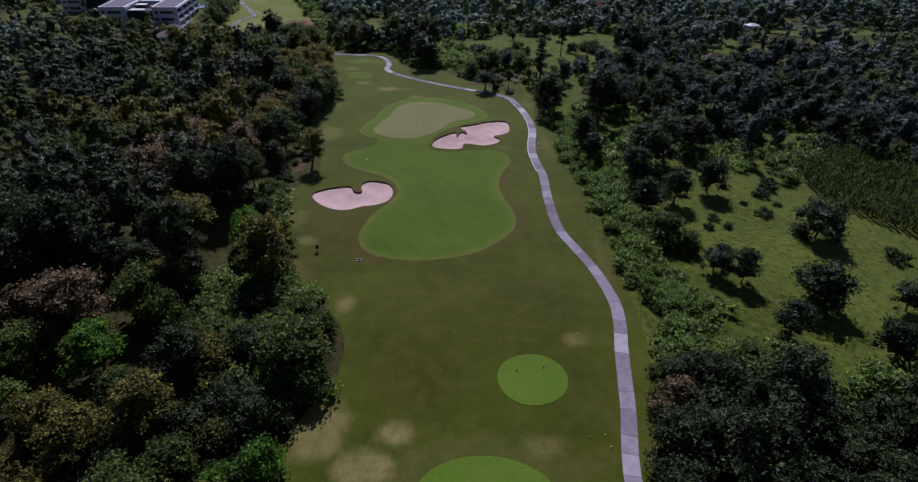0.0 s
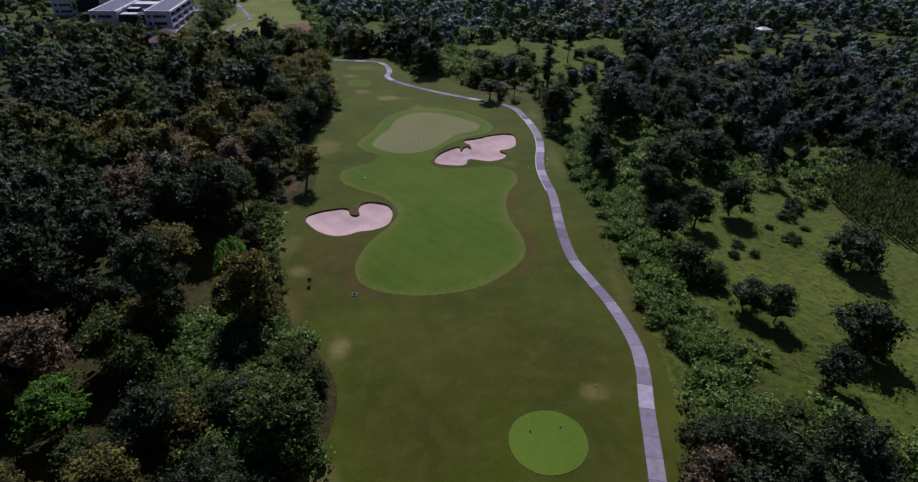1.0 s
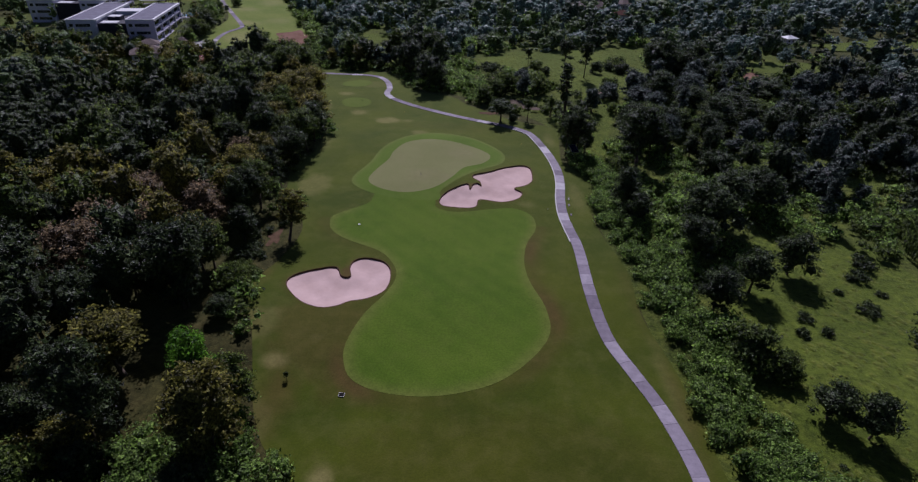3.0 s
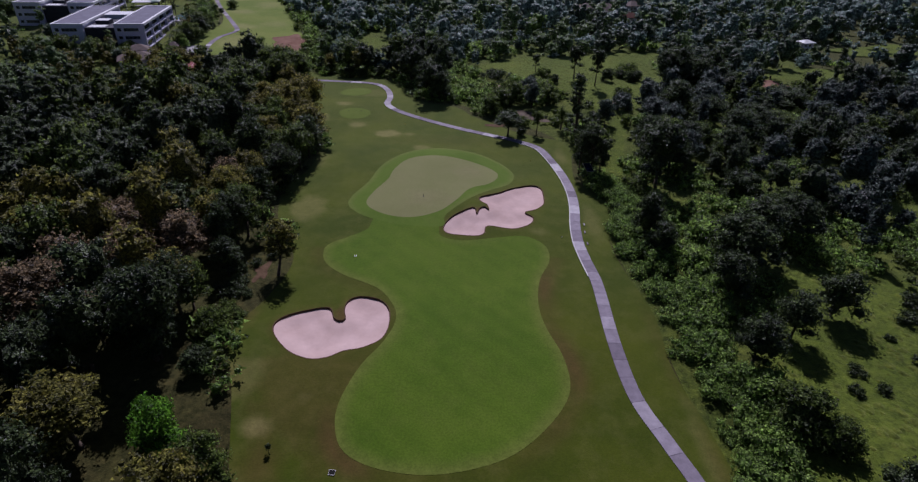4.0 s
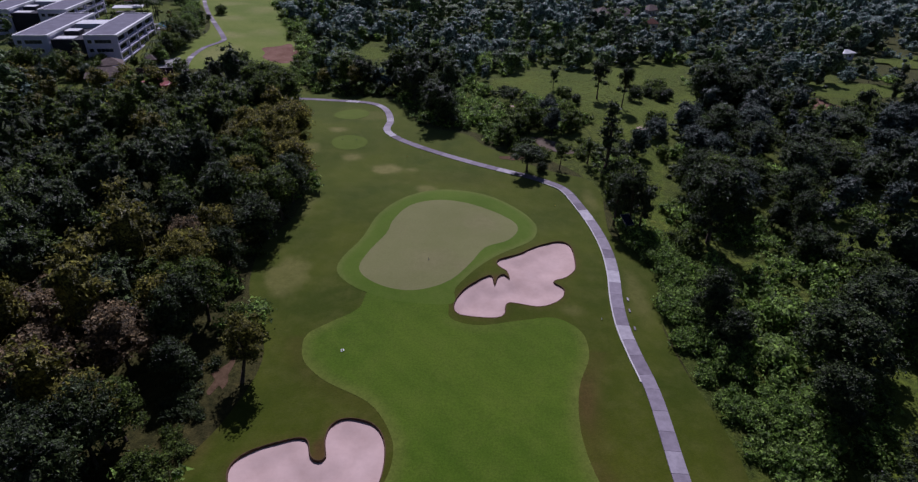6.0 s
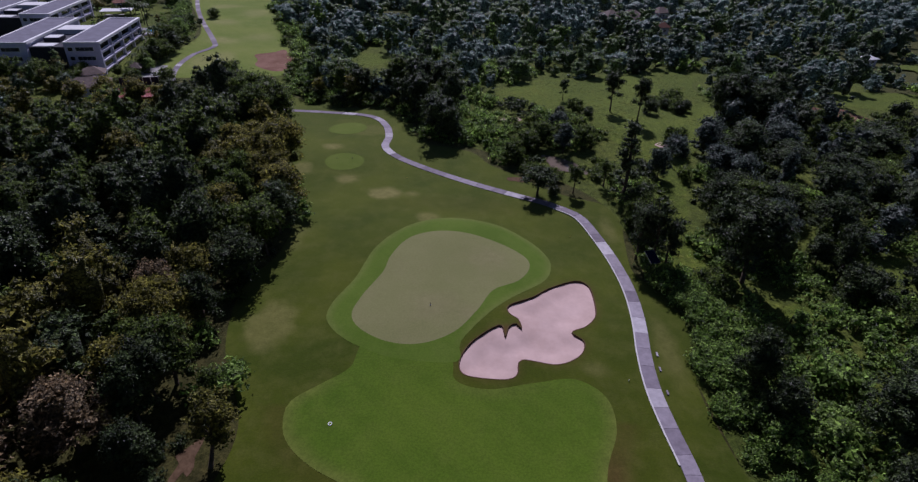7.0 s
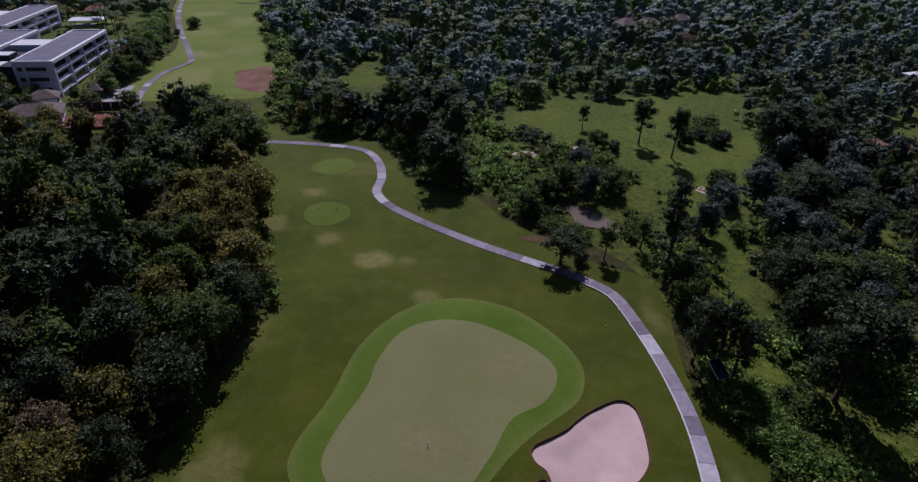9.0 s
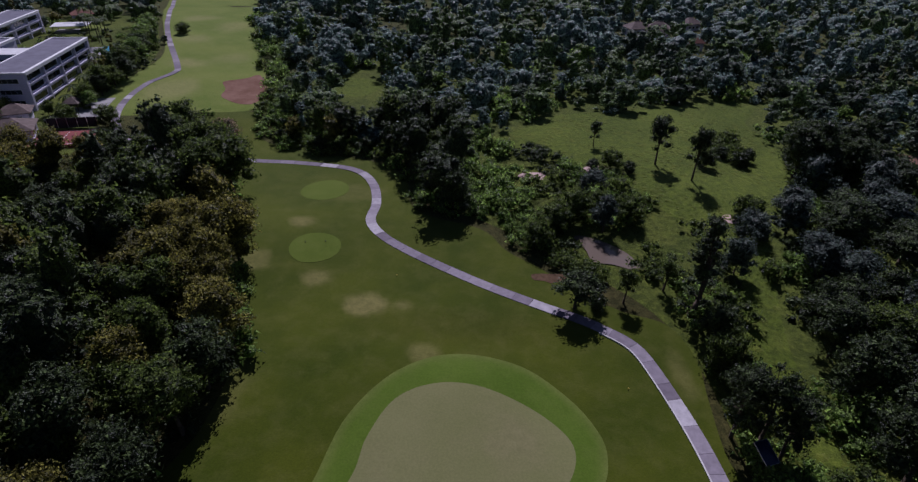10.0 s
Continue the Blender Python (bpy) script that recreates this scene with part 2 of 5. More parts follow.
def cut_sheet(outline, step, holes=(), margin=0.35):
    """Triangles that fill an outline, on a grid of that step, with holes cut out along their own edges."""
    from mathutils.geometry import delaunay_2d_cdt
    lo, hi = outline.min(0), outline.max(0)
    gx, gy = np.meshgrid(np.arange(lo[0], hi[0], step), np.arange(lo[1], hi[1], step))
    gx = gx + (np.arange(gx.shape[0])[:, None] % 2) * step * 0.5
    gx, gy = gx.ravel(), gy.ravel()
    keep = inside(outline, gx, gy) & (away(outline, gx, gy) > margin * step)
    for h in holes:
        keep &= away(h, gx, gy) > 0.3
        keep &= ~inside(h, gx, gy)
    pts = list(outline)
    edges = [(i, (i + 1) % len(outline)) for i in range(len(outline))]
    for h in holes:
        k = len(pts)
        pts += list(h)
        edges += [(k + i, k + (i + 1) % len(h)) for i in range(len(h))]
    pts += list(zip(gx[keep], gy[keep]))
    v, e, f = delaunay_2d_cdt([Vector((float(a), float(b))) for a, b in pts], edges, [], 0, 1e-5)[:3]
    v = np.array([tuple(p) for p in v])
    f = np.array([tuple(t) for t in f])
    c = v[f].mean(1)
    ok = inside(outline, c[:, 0], c[:, 1])
    for h in holes:
        ok &= ~inside(h, c[:, 0], c[:, 1])
    a, b, d = v[f[:, 0]], v[f[:, 1]], v[f[:, 2]]
    turn = (b[:, 0] - a[:, 0]) * (d[:, 1] - a[:, 1]) - (b[:, 1] - a[:, 1]) * (d[:, 0] - a[:, 0])
    f = np.where(turn[:, None] < 0, f[:, ::-1], f)
    f = f[ok]
    # keep the one sheet, without slivers that a hole cuts off
    mark = np.arange(len(v))
    for _ in range(400):
        low = mark[f].min(1)
        fresh = mark.copy()
        for i in range(3):
            np.minimum.at(fresh, f[:, i], low)
        fresh = fresh[fresh]
        if (fresh == mark).all():
            break
        mark = fresh
    main = np.bincount(mark[f[:, 0]]).argmax()
    f = f[mark[f[:, 0]] == main]
    used, f = np.unique(f, return_inverse=True)
    return v[used], f.reshape(-1, 3)


def weights(me, **layers):
    for key, values in layers.items():
        me.attributes.new(key, "FLOAT", "POINT").data.foreach_set("value", np.asarray(values, np.float32))


def turf(name, outline, lift, step, material, label, category, holes=(), dry=None, mud=None, kind="structure"):
    v, f = cut_sheet(outline, step, holes)
    x, y = v[:, 0], v[:, 1]
    me = mesh_of(name, np.c_[x, y, terrain(x, y) + lift], f, material)
    weights(me, dry=dry(x, y) if dry else np.zeros(len(x)), mud=mud(x, y) if mud else np.zeros(len(x)))
    return tagged(new(name, me), label, category, kind=kind)


def blobs(spots, soft=1.6):
    """A soft weight in loose ovals (x, y, rx, ry, amount)."""
    def weigh(x, y):
        w = np.zeros(len(x))
        wob = 0.22 * np.sin(x * 1.1 + y * 0.7) + 0.18 * np.sin(y * 1.3 - x * 0.5 + 1) + 0.12 * np.sin(2.3 * x + 1.9 * y)
        for cx, cy, rx, ry, k in spots:
            d = np.hypot((x - cx) / rx, (y - cy) / ry) + 0.35 * wob
            w = np.maximum(w, k * np.clip((1.12 - d) * min(rx, ry) / soft, 0, 1))
        return w
    return weigh


def part(name, me, parent, label=""):
    ob = new(name, me)
    ob.parent = parent
    if label:
        ob["label"] = label
    return ob


def thing(name, place, label, category, group="", turn=0.0):
    ob = new(name)
    ob.matrix_basis = pose(*place, 0, 0, turn)
    return tagged(ob, label, category, group)


# ---------------------------------------------------------------- plan
BUNKER_NEAR = curve([(-23.1, 133.6), (-19.6, 133.0), (-17.5, 130.5), (-16.8, 126.2), (-17.5, 122.1), (-20.3, 119.6), (-23.2, 118.6), (-25.5, 117.0), (-28.4, 116.5), (-32.0, 118.1),
                     (-35.2, 121.6), (-36.5, 124.6), (-35.2, 127.1), (-31.3, 129.1), (-28.0, 129.8), (-26.6, 127.0), (-25.4, 126.3), (-24.6, 127.0), (-25.3, 129.7), (-25.0, 132.3)], 0.7)
BUNKER_FAR = curve([(12.8, 184.5), (15.0, 183.0), (15.3, 178.6), (14.8, 174.0), (12.6, 170.8), (9.9, 168.9), (11.7, 166.8), (10.5, 163.5), (6.6, 161.1), (0.9, 161.5),
                    (0.1, 158.7), (-1.4, 157.4), (-5.5, 157.3), (-8.4, 158.0), (-9.0, 160.6), (-7.3, 164.5), (-3.6, 168.3), (-2.1, 168.9), (-1.6, 166.4), (-0.9, 168.8), (0.3, 169.7),
                    (1.3, 168.5), (0.8, 170.8), (-0.7, 172.2), (-0.7, 174.4), (3.7, 177.4), (7.6, 181.2)], 0.6)
FAIRWAY = curve([(-6.3, 96.5), (2.2, 99.2), (8.3, 104.7), (12.6, 111.8), (12.7, 119.2), (10.5, 127.3), (9.9, 134.2), (11.0, 142.0), (13.6, 149.0), (13.2, 155.0), (9.0, 158.2), (2.8, 157.0),
                 (-4.5, 155.2), (-9.5, 156.6), (-10.2, 160.8), (-13.0, 166.0), (-20.0, 168.0), (-25.0, 164.0), (-26.0, 158.5), (-29.7, 154.7), (-33.2, 151.0), (-33.2, 147.2), (-31.6, 143.8), (-27.6, 140.4),
                 (-20.4, 136.5), (-16.6, 131.1), (-15.8, 126.5), (-17.2, 121.1), (-20.0, 115.1), (-21.7, 108.0), (-21.3, 103.3), (-19.2, 99.4), (-14.0, 97.0)], 1.0)
COLLAR = curve([(-9.5, 160.3), (-9.0, 164.5), (-5.0, 171.0), (-0.8, 176.0), (6.2, 182.8), (8.3, 188.3), (7.8, 193.1), (4.3, 199.1), (-2.8, 205.2), (-12.9, 206.7), (-21.4, 202.2), (-27.3, 193.0), (-29.7, 182.0),
                (-32.4, 174.7), (-32.5, 170.0), (-29.8, 166.2), (-25.6, 163.2), (-19.0, 160.6)], 1.0)
GREEN = curve([(-15.6, 199.7), (-9.0, 199.8), (-1.8, 196.4), (3.2, 191.7), (3.9, 187.4), (1.4, 182.4), (-3.4, 178.8), (-6.4, 172.5), (-10.1, 166.9), (-15.3, 164.0), (-20.7, 164.2), (-25.8, 167.1),
               (-28.3, 171.0), (-27.5, 176.2), (-24.7, 183.9), (-23.9, 189.6), (-21.0, 196.3)], 0.8)
PATH = curve([(16.0, -60.0), (20.0, -20.0), (22.0, 15.0), (22.4, 34.0), (23.1, 47.0), (25.3, 58.4), (27.3, 71.0), (28.6, 78.0), (29.0, 85.0), (27.4, 95.4), (25.0, 103.5), (22.5, 112.0), (21.7, 125.0), (22.0, 140.9), (21.3, 150.0), (20.9, 157.0),
              (21.3, 164.5), (22.4, 173.5), (22.7, 182.5), (21.7, 193.0), (19.4, 203.7), (16.9, 210.8), (12.3, 215.1), (8.3, 217.8), (2.9, 220.6), (-6.0, 225.6), (-13.6, 230.5), (-23.7, 237.6), (-30.3, 243.3),
              (-34.0, 249.6), (-34.1, 258.2), (-36.5, 268.5), (-41.3, 276.4), (-49.2, 281.0), (-62.0, 283.6), (-73.5, 282.5), (-90.0, 281.0), (-108.0, 287.0), (-120.0, 299.0),
              (-127.0, 318.0), (-128.0, 334.0), (-124.5, 347.0), (-128.0, 357.0), (-150.0, 396.0), (-170.0, 437.0), (-192.0, 487.0), (-215.0, 540.0)], 1.0, closed=False)
MOWN = curve([(-34.0, -62.0), (-32.0, -20.0), (-28.0, 15.0), (-23.0, 45.0), (-21.0, 55.0), (-18.0, 62.0), (-18.5, 72.0), (-24.0, 81.0), (-31.0, 90.0), (-37.5, 108.0), (-43.0, 122.0), (-40.0, 133.0), (-39.0, 146.0), (-47.0, 162.0), (-50.0, 178.0), (-47.0, 190.0), (-47.8, 204.6), (-53.5, 223.7),
              (-61.8, 242.0), (-71.4, 264.6), (-84.0, 276.0), (-88.0, 288.0), (-97.0, 304.0), (-94.0, 316.0), (-83.0, 316.0), (-77.0, 300.0), (-62.4, 292.2), (-43.2, 285.8), (-29.7, 274.4), (-24.4, 255.7), (-9.0, 247.3), (-3.6, 239.1), (3.3, 232.7), (9.3, 225.7), (16.7, 220.0), (23.7, 216.5),
              (26.3, 208.4), (25.5, 200.0), (25.0, 188.0), (30.0, 181.0), (30.5, 172.0), (28.0, 158.0), (28.5, 146.0), (30.5, 131.0), (30.0, 118.0), (32.0, 104.0), (32.5, 90.0), (32.5, 78.0), (31.0, 66.0), (28.0, 50.0), (27.0, 15.0), (25.0, -20.0), (20.0, -62.0)], 1.5)
MEADOW_NEAR = curve([(62.5, 148.0), (74.0, 150.0), (86.0, 146.0), (92.0, 131.0), (100.0, 120.0), (125.0, 112.0), (118.0, 88.0), (92.0, 71.0), (64.0, 67.0), (50.0, 73.0), (46.0, 86.0), (42.0, 98.0), (44.0, 112.0), (52.0, 132.0)], 2.0)
MEADOW_FAR = curve([(-9.0, 298.4), (4.8, 311.9), (19.7, 328.1), (44.6, 335.4), (61.8, 344.4), (80.0, 353.0), (90.0, 345.0), (79.7, 325.4), (81.4, 304.7), (70.3, 272.6), (54.9, 247.5), (47.0, 227.0), (42.6, 210.2), (40.0, 190.0), (34.0, 190.0),
                    (34.7, 207.4), (37.4, 220.5), (39.6, 236.4), (36.3, 250.6), (30.3, 261.6), (20.7, 275.1), (7.6, 291.6)], 2.0)
FAR_FAIRWAY = curve([(-84.0, 320.0), (-86.0, 334.0), (-92.0, 352.0), (-103.0, 382.0), (-122.0, 430.0), (-150.0, 510.0), (-185.0, 620.0), (-240.0, 620.0), (-212.0, 530.0), (-182.0, 456.0), (-160.0, 412.0), (-140.0, 372.0), (-136.0, 350.0), (-138.0, 330.0), (-136.0, 314.0), (-124.0, 304.0), (-104.0, 310.0)], 3.0)
POND = curve(ring(19.2, 241.0, 8.0, 6.4, 0.2, 3, -0.5), 1.0)
CLEAR_A = curve(ring(152.0, 317.0, 23.0, 11.0, 0.2, 5, 0.1), 2.0)
CLEAR_B = curve(ring(-56.9, 349.6, 9.0, 12.0, 0.2, 6), 2.0)
SOIL_A = curve(ring(120.0, 296.0, 13.0, 9.0, 0.25, 7), 1.5)
SOIL_B = curve(ring(-93.0, 337.0, 9.0, 15.0, 0.2, 8, 0.25), 1.5)
GARDEN = linear([(-118.0, 262.0), (-122.0, 292.0), (-134.0, 310.0), (-138.0, 335.0), (-136.0, 352.0), (-142.0, 372.0), (-160.0, 408.0), (-176.0, 440.0), (-262.0, 440.0), (-262.0, 280.0), (-190.0, 262.0)], 4.0)
CLEAR_C = curve(ring(230.0, 380.0, 42.0, 13.0, 0.2, 9, 0.32), 3.0)
# low ground in front of the clearings, where no tall tree stands
OPEN = (CLEAR_A, CLEAR_A - (4, 11), CLEAR_A - (8, 21), SOIL_A, SOIL_A - (3, 9), SOIL_A - (6, 17), CLEAR_C, CLEAR_C - (6, 13), CLEAR_C - (12, 24))
HOMES = [(75.0, 470.0), (88.0, 474.0), (84.0, 462.0), (95.0, 437.0), (110.0, 490.0), (180.0, 379.0)]

# ---------------------------------------------------------------- ground
FIELD = linear([(-150.0, -75.0), (150.0, -75.0), (150.0, 395.0), (-150.0, 395.0)], 3.0)
v, f = cut_sheet(FIELD, 3.0, (BUNKER_NEAR, BUNKER_FAR))
gv, gf = [np.c_[v, terrain(v[:, 0], v[:, 1])]], [f]
count = len(v)
for x0, x1, y0, y1 in ((-1500, 1500, 385, 3000), (-1500, 1500, -800, -65), (-1500, -140, -65, 385), (140, 1500, -65, 385)):
    nx, ny = max(2, int((x1 - x0) / 30)), max(2, int((y1 - y0) / 30))
    ax, ay = np.meshgrid(np.linspace(x0, x1, nx), np.linspace(y0, y1, ny))
    idx = np.arange(nx * ny).reshape(ny, nx)
    quads = np.c_[idx[:-1, :-1].ravel(), idx[:-1, 1:].ravel(), idx[1:, 1:].ravel(), idx[1:, :-1].ravel()]
    gv.append(np.c_[ax.ravel(), ay.ravel(), terrain(ax.ravel(), ay.ravel()) - 0.25])
    gf += [quads[:, :3] + count, quads[:, [0, 2, 3]] + count]
    count += nx * ny
me = mesh_of("ground", np.concatenate(gv), np.concatenate(gf), M_FLOOR)
weights(me, dry=np.zeros(count), mud=np.zeros(count))
tagged(new("ground", me), "dark leaf-strewn earth under the woodland", "ground", kind="structure")

DRY = blobs([(-49.0, 247.5, 3.4, 2.6, 0.7), (-40.5, 226.7, 3.0, 2.6, 0.7), (-29.6, 219.1, 4.2, 3.6, 0.8), (-23.0, 219.2, 2.3, 1.8, 0.6), (-17.7, 206.4, 3.2, 2.8, 0.5), (-53.9, 231.4, 3.2, 4.0, 0.5),
             (-41.5, 168.0, 4.2, 7.0, 0.42), (12.7, 160.6, 2.6, 1.8, 0.4), (-7.8, 52.9, 2.8, 2.6, 1.0), (-11.2, 47.0, 4.4, 3.4, 0.95), (-18.2, 53.0, 4.0, 5.5, 0.85), (19.9, 73.5, 2.5, 2.0, 0.7),
             (-20.0, 81.0, 2.0, 3.4, 0.85), (-32.2, 103.0, 2.6, 2.0, 0.85), (-27.0, 108.5, 1.4, 1.0, 0.6), (12.0, 51.5, 3.5, 2.6, 0.45), (-43.2, 263.9, 10.0, 5.0, 0.25), (-38.0, 112.0, 4.0, 5.0, 0.35), (25.5, 166.0, 2.2, 10.0, 0.35),
             (22.9, 204.6, 2.0, 6.0, 0.4), (-32.0, 90.0, 3.0, 6.0, 0.3), (-46.0, 196.0, 3.0, 8.0, 0.25), (-26.0, 74.0, 3.0, 8.0, 0.3), (4.0, 44.0, 16.0, 9.0, 0.18), (30.0, 100.0, 1.6, 14.0, 0.3)])


def mud_and_shade(x, y):
    near = 0.3 * np.clip(1.3 - away(BUNKER_NEAR, x, y) / 1.1, 0, 1) + 0.3 * np.clip(1.3 - away(BUNKER_FAR, x, y) / 1.1, 0, 1)
    # full weight on the bunker tongues: brown lip with its shade painted in
    near = np.maximum(near, blobs([(-25.5, 127.6, 1.2, 2.4, 1.0), (-1.6, 167.6, 0.9, 1.8, 1.0), (1.0, 169.3, 0.9, 1.2, 1.0)], 0.4)(x, y))
    edge = away(FAIRWAY, x, y)
    side = np.clip((x - 6) / 5, 0, 1) * np.clip((y - 100) / 6, 0, 1) + np.clip((-14 - x) / 4, 0, 1) * np.clip((118 - y) / 6, 0, 1)
    band = np.exp(-((edge - 1.0) / 2.0) ** 2) * (0.28 + 0.6 * np.clip(side, 0, 1)) * (y < 150) * (0.7 + 0.3 * np.sin(y * 0.31 + x * 0.2))
    soil = blobs([(-30.0, 96.0, 4.0, 10.0, 0.55), (-22.5, 101.0, 2.6, 8.0, 0.75), (-38.5, 112.0, 3.0, 5.0, 0.4), (14.5, 115.0, 2.2, 7.0, 0.75), (12.5, 134.0, 2.2, 10.0, 0.45), (-24.0, 62.0, 5.0, 8.0, 0.3),
                  (29.5, 128.0, 2.0, 10.0, 0.35), (-42.0, 129.0, 2.6, 6.0, 0.8), (30.8, 96.0, 1.8, 14.0, 0.85), (29.6, 120.0, 1.4, 9.0, 0.7), (-12.0, 214.0, 22.0, 6.0, 0.12), (5.0, 82.0, 24.0, 13.0, 0.16), (-6.0, 66.0, 9.0, 12.0, 0.2), (20.0, 60.0, 9.0, 14.0, 0.12), (-27.0, 112.0, 9.0, 14.0, 0.42)], 4.0)(x, y)
    return np.clip(np.maximum(np.maximum(near, band), soil), 0, 1)


def rim(poly, width, amount, lo=-999.0, hi=999.0):
    """A paler weight along an outline, between two lines across the hole."""
    return lambda x, y: amount * np.clip(1 - away(poly, x, y) / width, 0, 1) * np.clip((y - lo) / 5, 0, 1) * np.clip((hi - y) / 5, 0, 1)


turf("mown_rough", MOWN, 0.04, 1.0, M_ROUGH, "olive-brown mown rough grass with pale dry patches", "grass", (BUNKER_NEAR, BUNKER_FAR), DRY, mud_and_shade)
turf("fairway", FAIRWAY, 0.07, 1.0, M_FAIR, "closely mown bright green fairway with a pale rim", "fairway", (COLLAR,), rim(FAIRWAY, 2.4, 0.6, hi=158.0))
turf("green_collar", COLLAR, 0.07, 1.0, M_COLLAR, "mown green collar around the putting green", "grass", (GREEN,), rim(COLLAR, 1.6, 0.5, lo=163.0))
turf("putting_green", GREEN, 0.07, 1.0, M_GREEN, "pale sun-bleached putting green, closely mown", "putting green", (), blobs([(-14, 174, 6, 5, 0.3), (-4, 190, 5, 5, 0.3), (-8, 172, 4, 3, 0.4)], 4.0))
turf("scrubland", curve([(26.0, 8.0), (60.0, 8.0), (105.0, 30.0), (149.0, 60.0), (149.0, 120.0), (149.0, 250.0), (149.0, 390.0), (40.0, 390.0), (-68.0, 390.0), (-76.0, 330.0), (-70.0, 296.0), (-30.0, 285.0), (-22.0, 262.0), (-4.0, 247.0), (20.0, 223.0), (26.5, 205.0), (27.0, 185.0), (29.0, 140.0), (31.0, 100.0), (30.0, 60.0)], 3.0), 0.02, 4.0, M_SCRUB, "uneven green scrub grass between the bushes", "grass")
turf("garden_grass", GARDEN, 0.03, 4.0, M_SCRUB, "uneven garden grass around the hotel blocks", "grass")
turf("meadow", MEADOW_NEAR, 0.05, 2.0, M_MEADOW, "rough tussocky green meadow in full sun", "meadow")
turf("meadow", MEADOW_FAR, 0.05, 2.0, M_MEADOW, "open green meadow with scattered trees", "meadow")
turf("far_fairway", FAR_FAIRWAY, 0.06, 4.0, M_FARFAIR, "pale green fairway beside the buildings", "fairway", (), blobs([(-118, 330, 9, 14, 0.5), (-125, 360, 8, 7, 0.6), (-112, 372, 7, 9, 0.4), (-138, 395, 9, 8, 0.5), (-132, 425, 8, 14, 0.4), (-155, 440, 9, 12, 0.5), (-100, 310, 9, 5, 0.4)], 5.0))

for place, seed in (((12.1, 64.2, 5.5, 5.4), 1), ((4.4, 42.0, 9.0, 8.0), 2), ((-43.4, 237.1, 5.4, 5.6), 3), ((-48.2, 265.3, 6.0, 6.2), 4)):
    turf("tee_box", curve(ring(*place, 0.03, seed, n=10), 0.5), 0.09, 1.0, M_TEE if place[1] < 100 else M_TEE_FAR, "round raised tee of bright mown turf", "tee box")


def bunker(name, outline, label):
    """Sand basin below a steep earth lip."""
    root = thing(name, (0, 0, 0), label, "sand bunker")
    n = len(outline)
    area = 0.5 * sum(outline[i][0] * outline[(i + 1) % n][1] - outline[(i + 1) % n][0] * outline[i][1] for i in range(n))
    tang = np.roll(outline, -1, 0) - np.roll(outline, 1, 0)
    norm = np.c_[-tang[:, 1], tang[:, 0]] / np.maximum(np.hypot(tang[:, 0], tang[:, 1]), 1e-6)[:, None] * (1 if area > 0 else -1)
    rows = []
    for inset, drop in ((-0.12, 0.05), (0.0, 0.12), (0.06, -0.1), (0.12, -0.5)):
        p = outline + norm * inset
        rows.append(np.c_[p, terrain(p[:, 0], p[:, 1]) + drop])
    vs = np.concatenate(rows)
    fs = [(r * n + i, r * n + (i + 1) % n, (r + 1) * n + (i + 1) % n, (r + 1) * n + i) for r in range(3) for i in range(n)]
    part("lip", mesh_of("lip", vs, fs, M_LIP), root, "dark earth lip")
    v, f = cut_sheet(outline + norm * 0.05, 0.8)
    d = np.clip(away(outline, v[:, 0], v[:, 1]) / 3.5, 0, 1)
    z = terrain(v[:, 0], v[:, 1]) - 0.26 - 0.42 * d * d * (3 - 2 * d) + 0.05 * np.sin(v[:, 0] * 1.3) * np.sin(v[:, 1] * 1.1)
    part("sand", mesh_of("sand", np.c_[v, z], f, M_SAND), root, "raked pale pink sand")
    return root


bunker("sand_bunker", BUNKER_NEAR, "kidney-shaped bunker of pale pink sand in the rough")
bunker("sand_bunker", BUNKER_FAR, "lobed bunker of pale pink sand beside the green")

# ---------------------------------------------------------------- cart path
cart_path = tagged(new("cart_path"), "winding grey concrete cart path of cast slabs", "path", kind="structure")


def slabs(line, width, length, gap=0.05):
    seg = np.r_[0, np.cumsum(np.hypot(*np.diff(line, axis=0).T))]
    at = lambda s: np.array([np.interp(s, seg, line[:, 0]), np.interp(s, seg, line[:, 1])])
    s, rng = 0.0, random.Random(5)
    while s + length < seg[-1]:
        ln = length * rng.uniform(0.8, 1.3)
        vs, k = [], 4
        for j in range(k + 1):
            u = s + gap / 2 + (ln - gap) * j / k
            c, t = at(u), at(min(u + 0.5, seg[-1])) - at(max(u - 0.5, 0))
            nrm = np.array([-t[1], t[0]]) / np.hypot(*t)
            for off, drop in ((-0.5, -0.1), (-0.49, 0.0), (0.0, 0.02), (0.49, 0.0), (0.5, -0.1)):
                q = c + nrm * width * off
                vs.append((*q, terrain(*c) + 0.13 + drop))
        fs = [(j * 5 + i, (j + 1) * 5 + i, (j + 1) * 5 + i + 1, j * 5 + i + 1) for j in range(k) for i in range(4)]
        fs += [(0, 1, 2, 3, 4), (k * 5 + 4, k * 5 + 3, k * 5 + 2, k * 5 + 1, k * 5)]
        me = mesh_of("slab", vs, [q[::-1] for q in fs], M_SLAB, smooth=False)
        part("slab", me, cart_path)
        s += ln


slabs(PATH, 2.3, 4.0)


